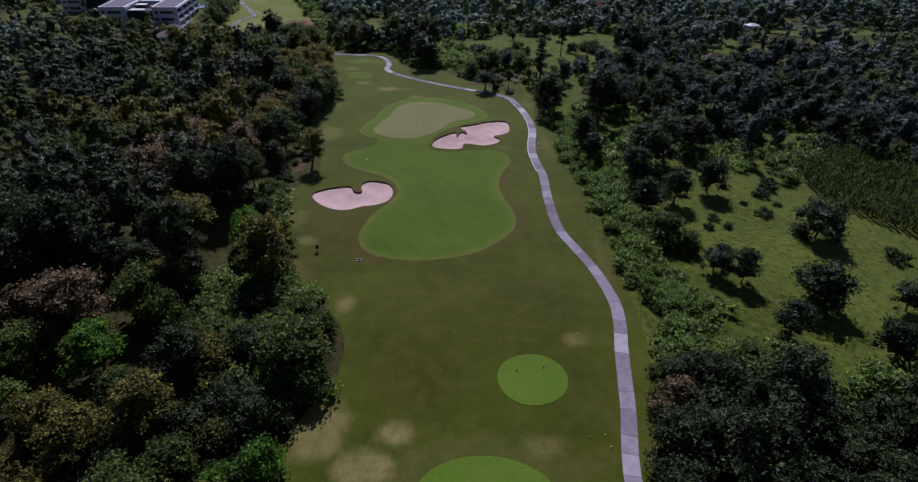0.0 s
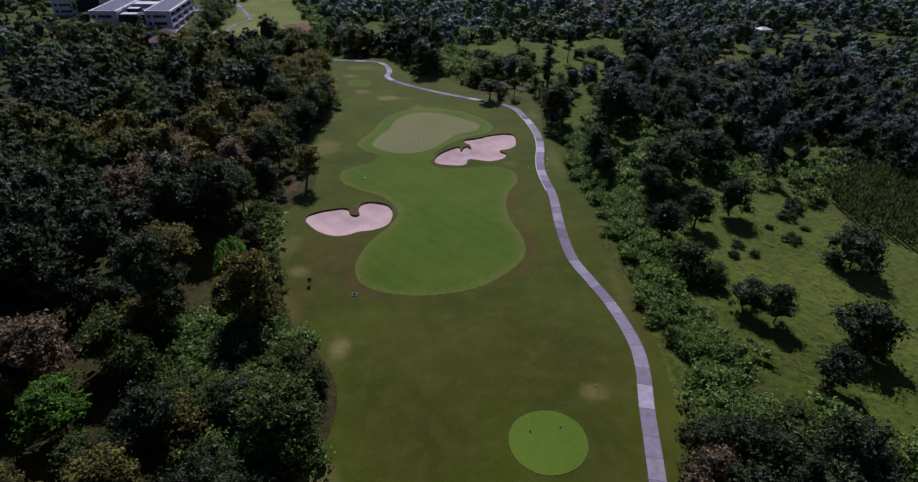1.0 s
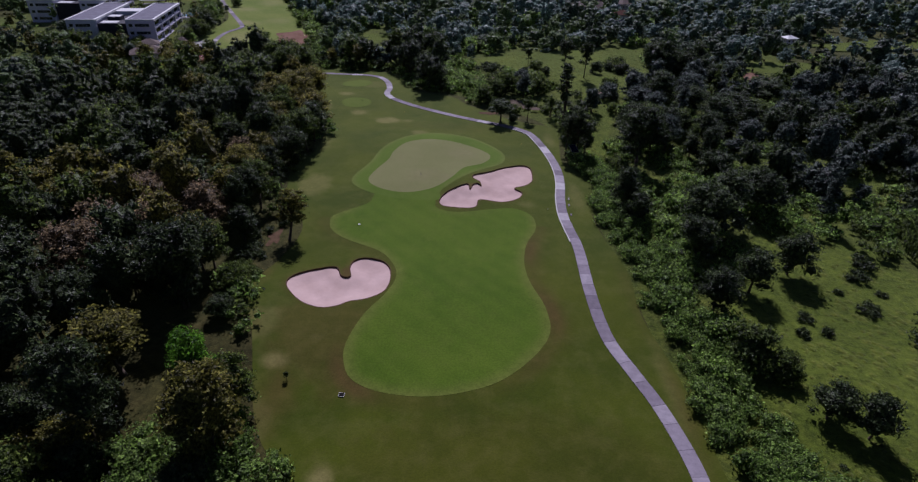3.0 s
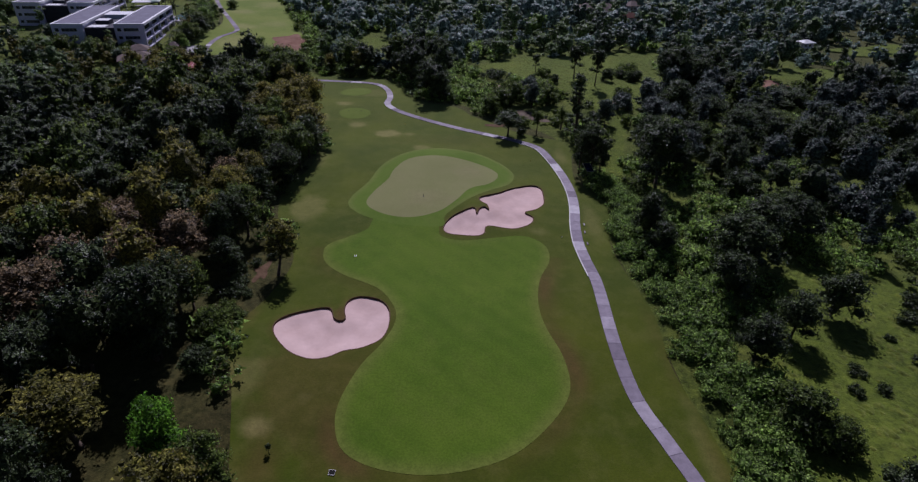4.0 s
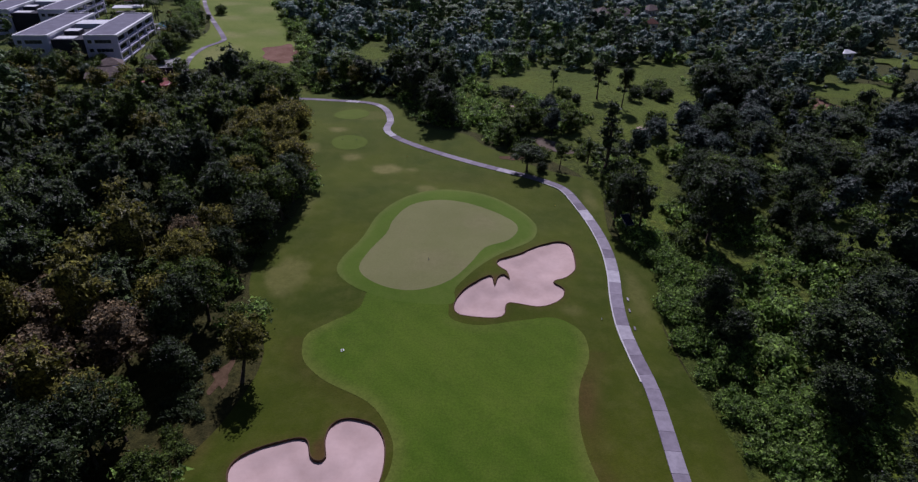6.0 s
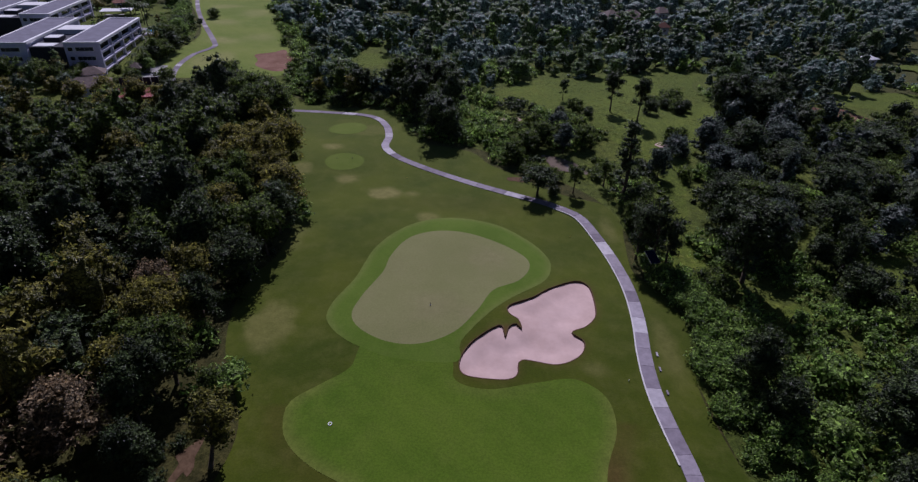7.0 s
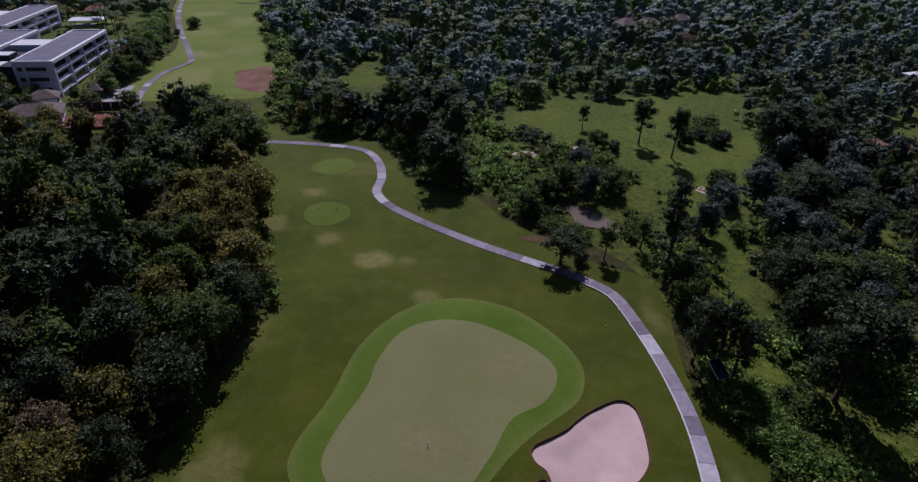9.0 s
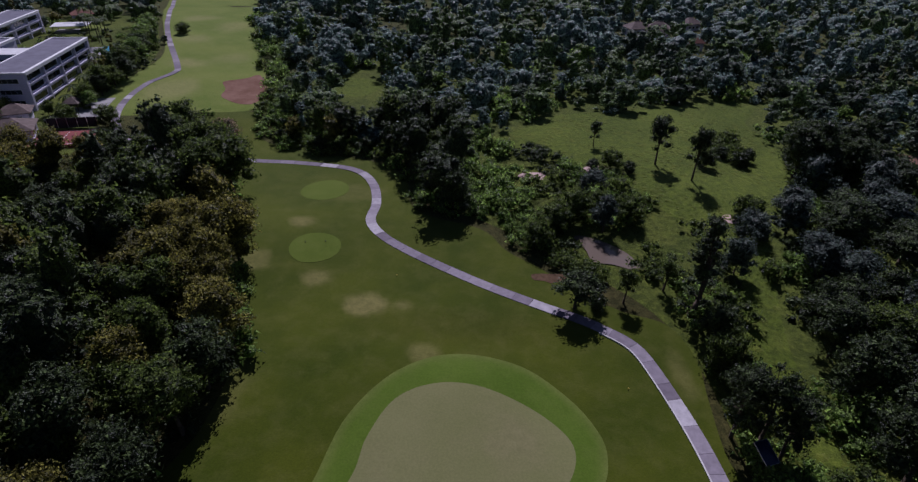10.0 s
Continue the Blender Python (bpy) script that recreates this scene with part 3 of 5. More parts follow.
def kerb(line, side, width=0.24):
    """Cast kerb stones along one edge of the path, each an arm's length or two."""
    k = 0
    while k + 3 < len(line):
        a = line[k:k + 4]
        t = np.gradient(a, axis=0)
        nrm = np.c_[-t[:, 1], t[:, 0]] / np.hypot(t[:, 0], t[:, 1])[:, None]
        vs = []
        for c, q in zip(a, nrm):
            for off, up in ((0.0, -0.1), (0.0, 0.17), (width, 0.19), (width, -0.1)):
                e = c + q * side * (1.14 + off)
                vs.append((*e, float(terrain(*c)) + up))
        fs = [(j * 4 + i, (j + 1) * 4 + i, (j + 1) * 4 + i + 1, j * 4 + i + 1) for j in range(3) for i in range(3)] + [(0, 1, 2, 3), (15, 14, 13, 12)]
        part("kerb", mesh_of("kerb", vs, fs, M_KERB, smooth=False), cart_path, "pale concrete kerb")
        k += 3


near_kerb = PATH[(PATH[:, 1] > 143) & (PATH[:, 1] < 217) & (PATH[:, 0] > 10)]
kerb(near_kerb, 1)
for x, y in ((23.4, 165.0), (23.0, 161.6), (22.8, 156.6)):
    vs = [(x + a, y + b, float(terrain(x, y)) + c) for c in (0.0, 0.22) for a, b in ((-0.16, -0.5), (0.14, -0.5), (0.16, 0.4), (-0.1, 0.45))]
    fs = [(0, 3, 2, 1), (4, 5, 6, 7), (0, 1, 5, 4), (1, 2, 6, 5), (2, 3, 7, 6), (3, 0, 4, 7)]
    tagged(new("kerb_stone", mesh_of("kerb_stone", vs, fs, M_SLAB, smooth=False)), "loose grey kerb stone beside the cart path", "kerb stone", "loose kerb stones")

# ---------------------------------------------------------------- trees
def rods(segments, sides=6):
    """Tapered limbs: (start, end, r0, r1) joined into one list of vertices and faces."""
    vs, fs = [], []
    for a, b, r0, r1 in segments:
        a, b = Vector(a), Vector(b)
        q = (b - a).to_track_quat("Z", "Y").to_matrix()
        k = len(vs)
        for c, r in ((a, r0), (b, r1)):
            for i in range(sides):
                w = 2 * math.pi * i / sides
                vs.append(tuple(c + q @ Vector((r * math.cos(w), r * math.sin(w), 0))))
        fs += [(k + i, k + (i + 1) % sides, k + sides + (i + 1) % sides, k + sides + i) for i in range(sides)]
        fs.append(tuple(range(k + sides, k + 2 * sides)))
    return vs, fs


ICO = bmesh.new()
bmesh.ops.create_icosphere(ICO, subdivisions=1, radius=1.0)
CORE_V = np.array([tuple(q.co) for q in ICO.verts])
CORE_F = np.array([[q.index for q in t.verts] for t in ICO.faces])
bmesh.ops.subdivide_edges(ICO, edges=ICO.edges[:], cuts=1, use_grid_fill=True)
BODY_V = np.array([tuple(q.co.normalized()) for q in ICO.verts])
BODY_F = np.array([[q.index for q in t.verts] for t in ICO.faces])
ICO.free()


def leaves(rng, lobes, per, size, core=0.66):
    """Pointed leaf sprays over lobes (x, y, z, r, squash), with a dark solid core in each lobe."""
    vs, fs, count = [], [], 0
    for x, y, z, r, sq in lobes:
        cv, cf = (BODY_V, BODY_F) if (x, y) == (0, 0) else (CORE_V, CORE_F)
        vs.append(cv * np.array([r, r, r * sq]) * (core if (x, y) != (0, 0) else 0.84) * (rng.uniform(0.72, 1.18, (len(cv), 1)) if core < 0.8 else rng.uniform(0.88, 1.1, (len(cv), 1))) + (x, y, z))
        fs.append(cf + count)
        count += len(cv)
        n = max(4, int(per * r * r * (0.5 if (x, y) == (0, 0) else 1.0)))
        d = rng.normal(size=(n, 3))
        d[:, 2] = np.abs(d[:, 2]) * 1.1 - 0.5
        d /= np.linalg.norm(d, axis=1)[:, None]
        c = np.array([x, y, z]) + d * np.array([r, r, r * sq]) * rng.uniform(0.70, 1.34, (n, 1))
        nrm = d + rng.normal(scale=0.8, size=(n, 3)) + (0, 0, 0.15)
        nrm /= np.linalg.norm(nrm, axis=1)[:, None]
        u = np.cross(nrm, rng.normal(size=(n, 3)))
        u /= np.linalg.norm(u, axis=1)[:, None]
        w = np.cross(nrm, u)
        s = size * rng.uniform(0.6, 1.4, (n, 1))
        vs.append(np.stack([c + u * s * 0.80 - nrm * s * 0.15, c - u * s * 0.46 + w * s * 0.42, c - u * s * 0.46 - w * s * 0.42], 1).reshape(-1, 3))
        k = np.arange(n) * 3 + count
        fs.append(np.c_[k, k + 1, k + 2])
        count += 3 * n
    return np.concatenate(vs), np.concatenate(fs)


def crown_lobes(rng, h, r, base, n, shape="round"):
    """A body that fills the crown and lobes set over it, from base to h with radius r."""
    half = (h - base) / 2
    body = {"round": (0.5, 0.66), "mound": (0.36, 0.72), "open": (0.6, 0.42), "column": (0.42, 0.40), "ball": (0.5, 0.62)}[shape]
    out = [(0, 0, base + 2 * half * body[0], r * body[1], min(2.2, half * 0.8 / (r * body[1])))]
    for i in range(n):
        k = rng.random() ** 0.75
        f = 0.08 + 0.87 * k
        z = base + (h - base) * f
        if shape in ("round", "ball"):
            reach = r * math.sqrt(max(0.03, 1 - (2 * f - 0.85) ** 2 * 0.78))
        elif shape == "column":
            reach = r * (1.0 - 0.85 * f)
        elif shape == "open":
            reach = r * (0.55 + 0.55 * f) * math.sqrt(max(0.1, 1.15 - f * f))
        else:
            reach = r * math.sqrt(max(0.03, 1 - f * f))
        a = rng.random() * 2 * math.pi
        q = reach * rng.uniform(0.5, 0.88)
        lr = r * (rng.uniform(0.34, 0.52) if shape == "ball" else rng.uniform(0.2, 0.4))
        out.append((q * math.cos(a), q * math.sin(a), max(lr * 0.5, z - 0.3 * lr), lr, rng.uniform(0.65, 0.95)))
    return out


def tree_arrays(seed, h, r, base, n, per, size, shape="round", core=0.66):
    rng = np.random.default_rng(seed)
    lobes = crown_lobes(rng, h, r, base, n, shape)
    crown = leaves(rng, lobes, per, size, core)
    fork = Vector((rng.normal() * 0.2, rng.normal() * 0.2, base + 0.12 * (h - base)))
    tr = 0.016 * h + 0.05
    half = (fork.x * 0.5, fork.y * 0.5, fork.z * 0.5)
    segs = [((0, 0, -0.4), half, tr * 1.35, tr), (half, fork, tr, tr * 0.8), (fork, (0, 0, h * 0.86), tr * 0.75, tr * 0.25)]
    for x, y, z, lr, sq in lobes[1:7]:
        segs.append((fork, (x, y, z), tr * 0.5, tr * 0.15))
    return crown, rods(segs, 5)


# (height, radius, base of the crown, lobes, leaves for each square metre of lobe, leaf size, shape)
FORMS = {
    "broad": (13.0, 4.4, 2.6, 30, 44, 0.37, "round"),
    "small": (6.3, 3.4, 0.4, 28, 70, 0.28, "round"),
    "low": (4.6, 3.0, 0.2, 24, 80, 0.26, "mound"),
    "open": (13.5, 3.3, 4.0, 26, 62, 0.32, "open"),
    "young": (8.8, 3.1, 2.8, 22, 60, 0.32, "round"),
    "column": (16.0, 2.6, 1.0, 40, 60, 0.32, "column"),
}
WORDS = {"broad": "tall broad-crowned tree in dense woodland", "small": "spreading tree with a rounded crown", "low": "low bushy tree clothed to the ground",
         "open": "slender tree with an open crown", "column": "tall narrow conical tree", "young": "young tree with a loose crown"}
TALK = {"dark": "dark green", "mid": "mid-green", "olive": "olive yellow-green", "brown": "brownish seed-topped", "bright": "bright lime-green", "shrub": "fresh green", "blue": "grey-green", "far": "silvery green", "distant": "soft green", "deep": "deep green"}
SHAPES, MESHES = {}, {}
for form, (h, r, base, n, per, size, shape) in FORMS.items():
    SHAPES[form] = [tree_arrays(17 * k + len(form) * 31 + n, h * (0.92 + 0.1 * k), r * (1.06 - 0.07 * k), base, n, per, size, shape) for k in range(3)]
# thinner-leaved forms for trees deep inside the woods
for form in ("broad", "small", "low"):
    h, r, base, n, per, size, shape = FORMS[form]
    SHAPES[form + "_inner"] = [tree_arrays(400 + 17 * k + n, h * (0.9 + 0.12 * k), r * (1.06 - 0.07 * k), base, int(n * 0.62), per * 0.34, size * 1.3, shape) for k in range(4)]
FAR_KINDS = (("ball", 8.5, 4.0), ("round", 10.5, 3.6), ("ball", 7.0, 4.4), ("column", 13.0, 2.9), ("mound", 6.5, 4.2), ("open", 12.0, 3.4))
SHAPES["far"] = [tree_arrays(700 + k, h, r, 0.1, 10, 5.5, 0.62, shape, 0.82) for k, (shape, h, r) in enumerate(FAR_KINDS)]
SHAPES["farthest"] = [tree_arrays(780 + k, h, r * 1.1, 0.1, 6, 2.4, 0.85, shape, 0.84) for k, (shape, h, r) in enumerate(FAR_KINDS)]


def lobe_core(n, faces):
    """1 for the solid lobe cores, whose vertices are shared between faces, 0 for single leaves."""
    return (np.bincount(np.asarray(faces).ravel(), minlength=n) > 1).astype(float)


def tree_mesh(form, leaf, k):
    if (form, leaf, k) not in MESHES:
        crown, trunk = SHAPES[form][k]
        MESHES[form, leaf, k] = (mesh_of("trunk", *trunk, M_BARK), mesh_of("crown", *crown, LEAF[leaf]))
        weights(MESHES[form, leaf, k][1], lobe_core=lobe_core(len(crown[0]), crown[1]))
    return MESHES[form, leaf, k]


def plant_tree(form, leaf, x, y, scale, rng, label="", group="woodland trees", tilt=0.0):
    k = rng.randrange(3)
    s = scale * rng.uniform(0.9, 1.1)
    root = new("tree")
    trunk, crown = tree_mesh(form, leaf, k)
    part("trunk", trunk, root)
    part("crown", crown, root)
    root.matrix_basis = pose(x, y, float(terrain(x, y)), 0, tilt, 0) @ pose(0, 0, 0, 0, 0, rng.uniform(0, 360)) @ Matrix.Diagonal((s, s, s * rng.uniform(0.9, 1.12), 1))
    return tagged(root, label or f"{TALK[leaf]} {WORDS[form]}", "tree", group)


def plant_sized(form, leaf, x, y, h, r, rng, label="", group="woodland trees", tilt=0.0):
    """A tree of a given height and crown radius."""
    root = plant_tree(form, leaf, x, y, 1.0, rng, label, group, tilt)
    fh, fr = FORMS[form][:2]
    k = r / fr
    root.matrix_basis = pose(x, y, float(terrain(x, y)), 0, tilt, rng.uniform(0, 360)) @ Matrix.Diagonal((k, k, h / fh, 1))
    return root


class Wood:
    """Trees or bushes that nobody could count, gathered leaf by leaf colour into one mesh each."""

    def __init__(self):
        self.lots = {}

    def add(self, form, leaf, x, y, scale, rng, flat=1.0):
        shapes = SHAPES[form]
        (cv, cf), (tv, tf) = shapes[rng.randrange(len(shapes))]
        a, s = rng.uniform(0, 6.283), scale * rng.uniform(0.85, 1.15)
        rot = np.array([[math.cos(a), -math.sin(a), 0], [math.sin(a), math.cos(a), 0], [0, 0, flat * rng.uniform(0.85, 1.15)]]) * s
        at = (x, y, float(terrain(x, y)))
        lot = self.lots.setdefault(leaf, [[], [], [], [], 0])
        stem = np.array(tv[:10])
        lot[0] += [cv @ rot.T + at, stem @ rot.T + at]
        n = len(cv)
        lot[1] += [cf + lot[4], np.array([(i, (i + 1) % 5, 5 + i) for i in range(5)] + [((i + 1) % 5, 5 + (i + 1) % 5, 5 + i) for i in range(5)]) + n + lot[4]]
        lot[2].append(np.r_[np.zeros(len(cf), int), np.ones(10, int)])
        lot[3].append(np.full(n + 10, rng.random()))
        lot[4] += n + 10

    def finish(self, name, label, category="woodland"):
        for leaf, (vs, fs, mi, tone, n) in self.lots.items():
            vs, fs = np.concatenate(vs).astype(np.float32), np.concatenate(fs).astype(np.int32)
            me = bpy.data.meshes.new(name)
            me.vertices.add(len(vs))
            me.vertices.foreach_set("co", vs.ravel())
            me.loops.add(fs.size)
            me.loops.foreach_set("vertex_index", fs.ravel())
            me.polygons.add(len(fs))
            me.polygons.foreach_set("loop_start", np.arange(len(fs), dtype=np.int32) * 3)
            me.materials.append(LEAF[leaf])
            me.materials.append(M_BARK)
            me.polygons.foreach_set("material_index", np.concatenate(mi).astype(np.int32))
            me.polygons.foreach_set("use_smooth", np.ones(len(fs), bool))
            me.update(calc_edges=True)
            weights(me, tone=np.concatenate(tone), lobe_core=lobe_core(len(vs), fs))
            tagged(new(name, me), f"{TALK[leaf]} {label}", category, kind="stuff")


def shrub_arrays(seed, r, h, n, per, size):
    rng = np.random.default_rng(seed)
    lobes = []
    for i in range(n):
        a, q = rng.random() * 6.283, r * math.sqrt(rng.random()) * 0.85
        lr = r * rng.uniform(0.26, 0.45)
        lobes.append((q * math.cos(a) + 0.001, q * math.sin(a), h * rng.uniform(0.2, 0.8) * (1 - 0.4 * q / r), lr, 0.8))
    return leaves(rng, lobes, per, size), rods([((0, 0, -0.3), (0, 0, h * 0.5), 0.08, 0.04)], 5)


SHAPES["far_near"] = [tree_arrays(740 + k, h, r, 0.1, 14, 11.0, 0.44, shape, 0.78) for k, (shape, h, r) in enumerate(FAR_KINDS)]
SHAPES["bush"] = [shrub_arrays(260 + 9 * k, 1.9 + 0.35 * k, 2.0 + 0.4 * k, 6, 28, 0.38) for k in range(5)]
SHAPES["bush_full"] = [shrub_arrays(300 + 9 * k, 2.0 + 0.35 * k, 2.1 + 0.4 * k, 10, 60, 0.28) for k in range(4)]
SHAPES["shrub"] = [shrub_arrays(200 + 9 * k, 1.8 + 0.35 * k, 1.9 + 0.4 * k, 13, 80, 0.26) for k in range(4)]


def plant_shrub(leaf, x, y, scale, rng, label="", group="thicket shrubs"):
    k = rng.randrange(4)
    if ("shrub", leaf, k) not in MESHES:
        MESHES["shrub", leaf, k] = mesh_of("shrub", *SHAPES["shrub"][k][0], LEAF[leaf])
        weights(MESHES["shrub", leaf, k], lobe_core=lobe_core(len(SHAPES["shrub"][k][0][0]), SHAPES["shrub"][k][0][1]))
    s = scale * rng.uniform(0.8, 1.2)
    ob = new("shrub", MESHES["shrub", leaf, k])
    ob.matrix_basis = pose(x, y, float(terrain(x, y)) - 0.15, 0, 0, rng.uniform(0, 360)) @ Matrix.Diagonal((s, s, s * rng.uniform(0.85, 1.15), 1))
    return tagged(ob, label or f"{TALK[leaf]} leafy shrub in a thicket", "shrub", group)


def scatter(x0, x1, y0, y1, step, rng, jitter=0.45, off=(), extra=14.0):
    """Loose rows of places in the part of the plan that the flight looks over, off the given zones: x, y, distance to the mown ground, to the path."""
    pts, y, row = [], y0, 0
    while y < y1:
        x = x0 + (row % 2) * step / 2
        while x < x1:
            pts.append((x + rng.uniform(-jitter, jitter) * step, y + rng.uniform(-jitter, jitter) * step))
            x += step
        y += step * 0.88
        row += 1
    p = np.array(pts)
    seen = (np.abs(p[:, 0] + 2) < 0.70 * np.maximum(p[:, 1], 0) + 40) & (p[:, 1] > 22)
    p = p[~seen] if extra < -900 else p[seen & (np.abs(p[:, 0] + 2) < 0.70 * p[:, 1] + 26 + extra)]
    for zone in off:
        p = p[~inside(zone, p[:, 0], p[:, 1])]
    return [tuple(map(float, q)) for q in np.c_[p, away(MOWN, p[:, 0], p[:, 1]), away(PATH[::3], p[:, 0], p[:, 1], False)]]


def cloud(x, y, scale, seed):
    return noise.noise(Vector((x * scale, y * scale, seed)))


# left woodland: tall mixed trees, lower and greener near the start
rng = random.Random(21)
left_wood = Wood()
# trees that stand out of the left wood: form, leaf, x, y, height, crown radius
LEFT_MARKED = [("small", "bright", -41.5, 96.0, 9.5, 3.2), ("small", "bright", -38.4, 94.2, 8.5, 2.8), ("small", "bright", -43.6, 99.0, 9.0, 3.0), ("broad", "olive", -53.5, 98.0, 11.0, 6.0), ("small", "mid", -48.0, 72.0, 8.5, 3.4),
               ("small", "dark", -35.0, 77.0, 6.5, 3.8), ("small", "bright", -52.8, 62.5, 7.8, 4.6), ("small", "olive", -53.6, 50.5, 8.0, 3.6), ("broad", "olive", -47.0, 47.0, 8.5, 4.2), ("broad", "olive", -40.3, 51.5, 9.5, 4.2),
               ("low", "bright", -23.3, 45.2, 5.2, 3.5), ("low", "bright", -27.6, 43.2, 4.2, 2.8), ("broad", "mid", -23.6, 62.5, 10.5, 5.0), ("low", "bright", -26.5, 58.5, 4.6, 2.6),
               ("broad", "brown", -60.0, 70.0, 11.5, 5.0), ("broad", "brown", -66.0, 134.0, 13.0, 5.6), ("broad", "brown", -74.0, 122.0, 13.0, 5.6), ("broad", "brown", -58.0, 141.0, 12.0, 5.0), ("broad", "brown", -79.5, 283.0, 11.0, 4.6), ("broad", "dark", -51.0, 179.5, 11.5, 4.8), ("broad", "mid", -48.8, 189.0, 12.0, 4.8), ("broad", "dark", -49.0, 197.5, 12.0, 4.8), ("broad", "olive", -50.2, 206.5, 12.5, 5.0)]
for x, y, d, pd in scatter(-150, -15, 24, 300, 5.9, rng, off=(MOWN, FAR_FAIRWAY)):
    if math.hypot((x + 46) / 13, (y - 98) / 11) < 1 or (d < 8.5 and 122 < y < 151) or d < (0.2 if 172 < y < 240 else 1.6) or pd < 4.0 or (x < -112 and y > 262) or rng.random() < 0.08:
        continue
    if any(math.hypot(x - q[2], y - q[3]) < q[5] + 1.8 for q in LEFT_MARKED):
        continue
    v = cloud(x, y, 0.024, 3.0) + rng.uniform(-0.3, 0.3)
    if y < 84 and x > -75:
        leaf = "shrub" if v > 0.12 else ("mid" if v > -0.1 else ("olive" if v > -0.28 else "dark"))
        if -58 < x < -34 and y < 60:
            leaf = "olive" if v > -0.05 else "mid"
        elif x < -60 and y > 70:
            leaf = "brown" if v > -0.1 else "dark"
        form, s = ("low" if rng.random() < 0.45 else "small"), rng.uniform(0.85, 1.4)
        if x > -44 and y > 66:
            form, s = "low", rng.uniform(0.6, 0.95)
    elif y < 180 and x > -78:
        leaf = "brown" if v > 0.27 else ("olive" if v > 0.0 else ("mid" if v > -0.16 else "dark"))
        if y < 126 and x < -48:
            leaf = "brown" if v > 0.22 else "dark"
        form, s = "broad", rng.uniform(0.68, 1.18)
    else:
        leaf = "dark" if v < 0.06 else ("mid" if v < 0.34 else "olive")
        form, s = "broad", rng.uniform(0.7, 1.18)
        if x < -90 and y > 236:
            s *= 0.68
    if d < 4.5 and rng.random() < (0.5 if y < 172 else 0.2):
        form, s, leaf = "low", rng.uniform(0.8, 1.3), ("dark" if rng.random() < 0.5 else "mid")
    if d < 15 and y < 240:
        plant_tree(form, leaf, x, y, s, rng)
    else:
        left_wood.add((form if y < 90 and x > -85 else form + "_inner") if x > -105 else "far_near", leaf, x, y, s * (1.0 if x > -105 else 1.25), rng)
# undergrowth that fills the low ground by the edge
for x, y, d, pd in scatter(-90, -15, 24, 288, 3.3, rng, off=(MOWN,)):
    if (d > 8.5 or not 122 < y < 151) and 0.8 < d < (26 if y < 86 else 4.5) and pd > 3 and rng.random() < 0.6:
        v = cloud(x, y, 0.05, 8.0) + rng.uniform(-0.2, 0.2)
        left_wood.add("bush_full" if y < 100 else "bush", "shrub" if v > 0.03 else ("mid" if v > -0.14 else "dark"), x, y, rng.uniform(0.9, 1.7), rng)
left_wood.finish("woodland", "trees of the dense left woodland")
for form, leaf, x, y, h, r in LEFT_MARKED:
    plant_sized(form, leaf, x, y, h, r, rng)
for x, y in ((-33, 84), (-36, 82), (-38, 78), (-34, 79), (-31, 78), (-29, 74), (-32, 74), (-36, 74), (-40, 74), (-28, 70), (-31, 69), (-35, 69), (-42, 79), (-44, 83), (-40, 85)):
    plant_shrub("shrub", x, y, rng.uniform(1.0, 1.6), rng, "fresh green leafy shrub on the woodland edge")
for x, y, r in ((-44.5, 133.0, 1.6), (-46.5, 137.5, 1.8), (-45.5, 143.0, 1.7), (-43.0, 146.5, 1.5), (-46.0, 129.5, 1.9), (-44.0, 126.5, 1.6), (-47.5, 133.5, 2.0), (-48.0, 141.0, 2.0), (-42.6, 149.5, 1.6)):
    plant_shrub("dark" if y > 131 else "mid", x, y, r / 2.3, rng, "dark low shrub on the earth bank at the woodland edge")
plant_sized("open", "olive", -40.2, 139.6, 11.5, 3.4, rng, "young leaning tree at the edge of the rough", tilt=16.0)


# right: thickets of low bushes, darker trees standing out of them
OFF = (MOWN, MEADOW_NEAR, MEADOW_FAR)
thicket, right_wood = Wood(), Wood()
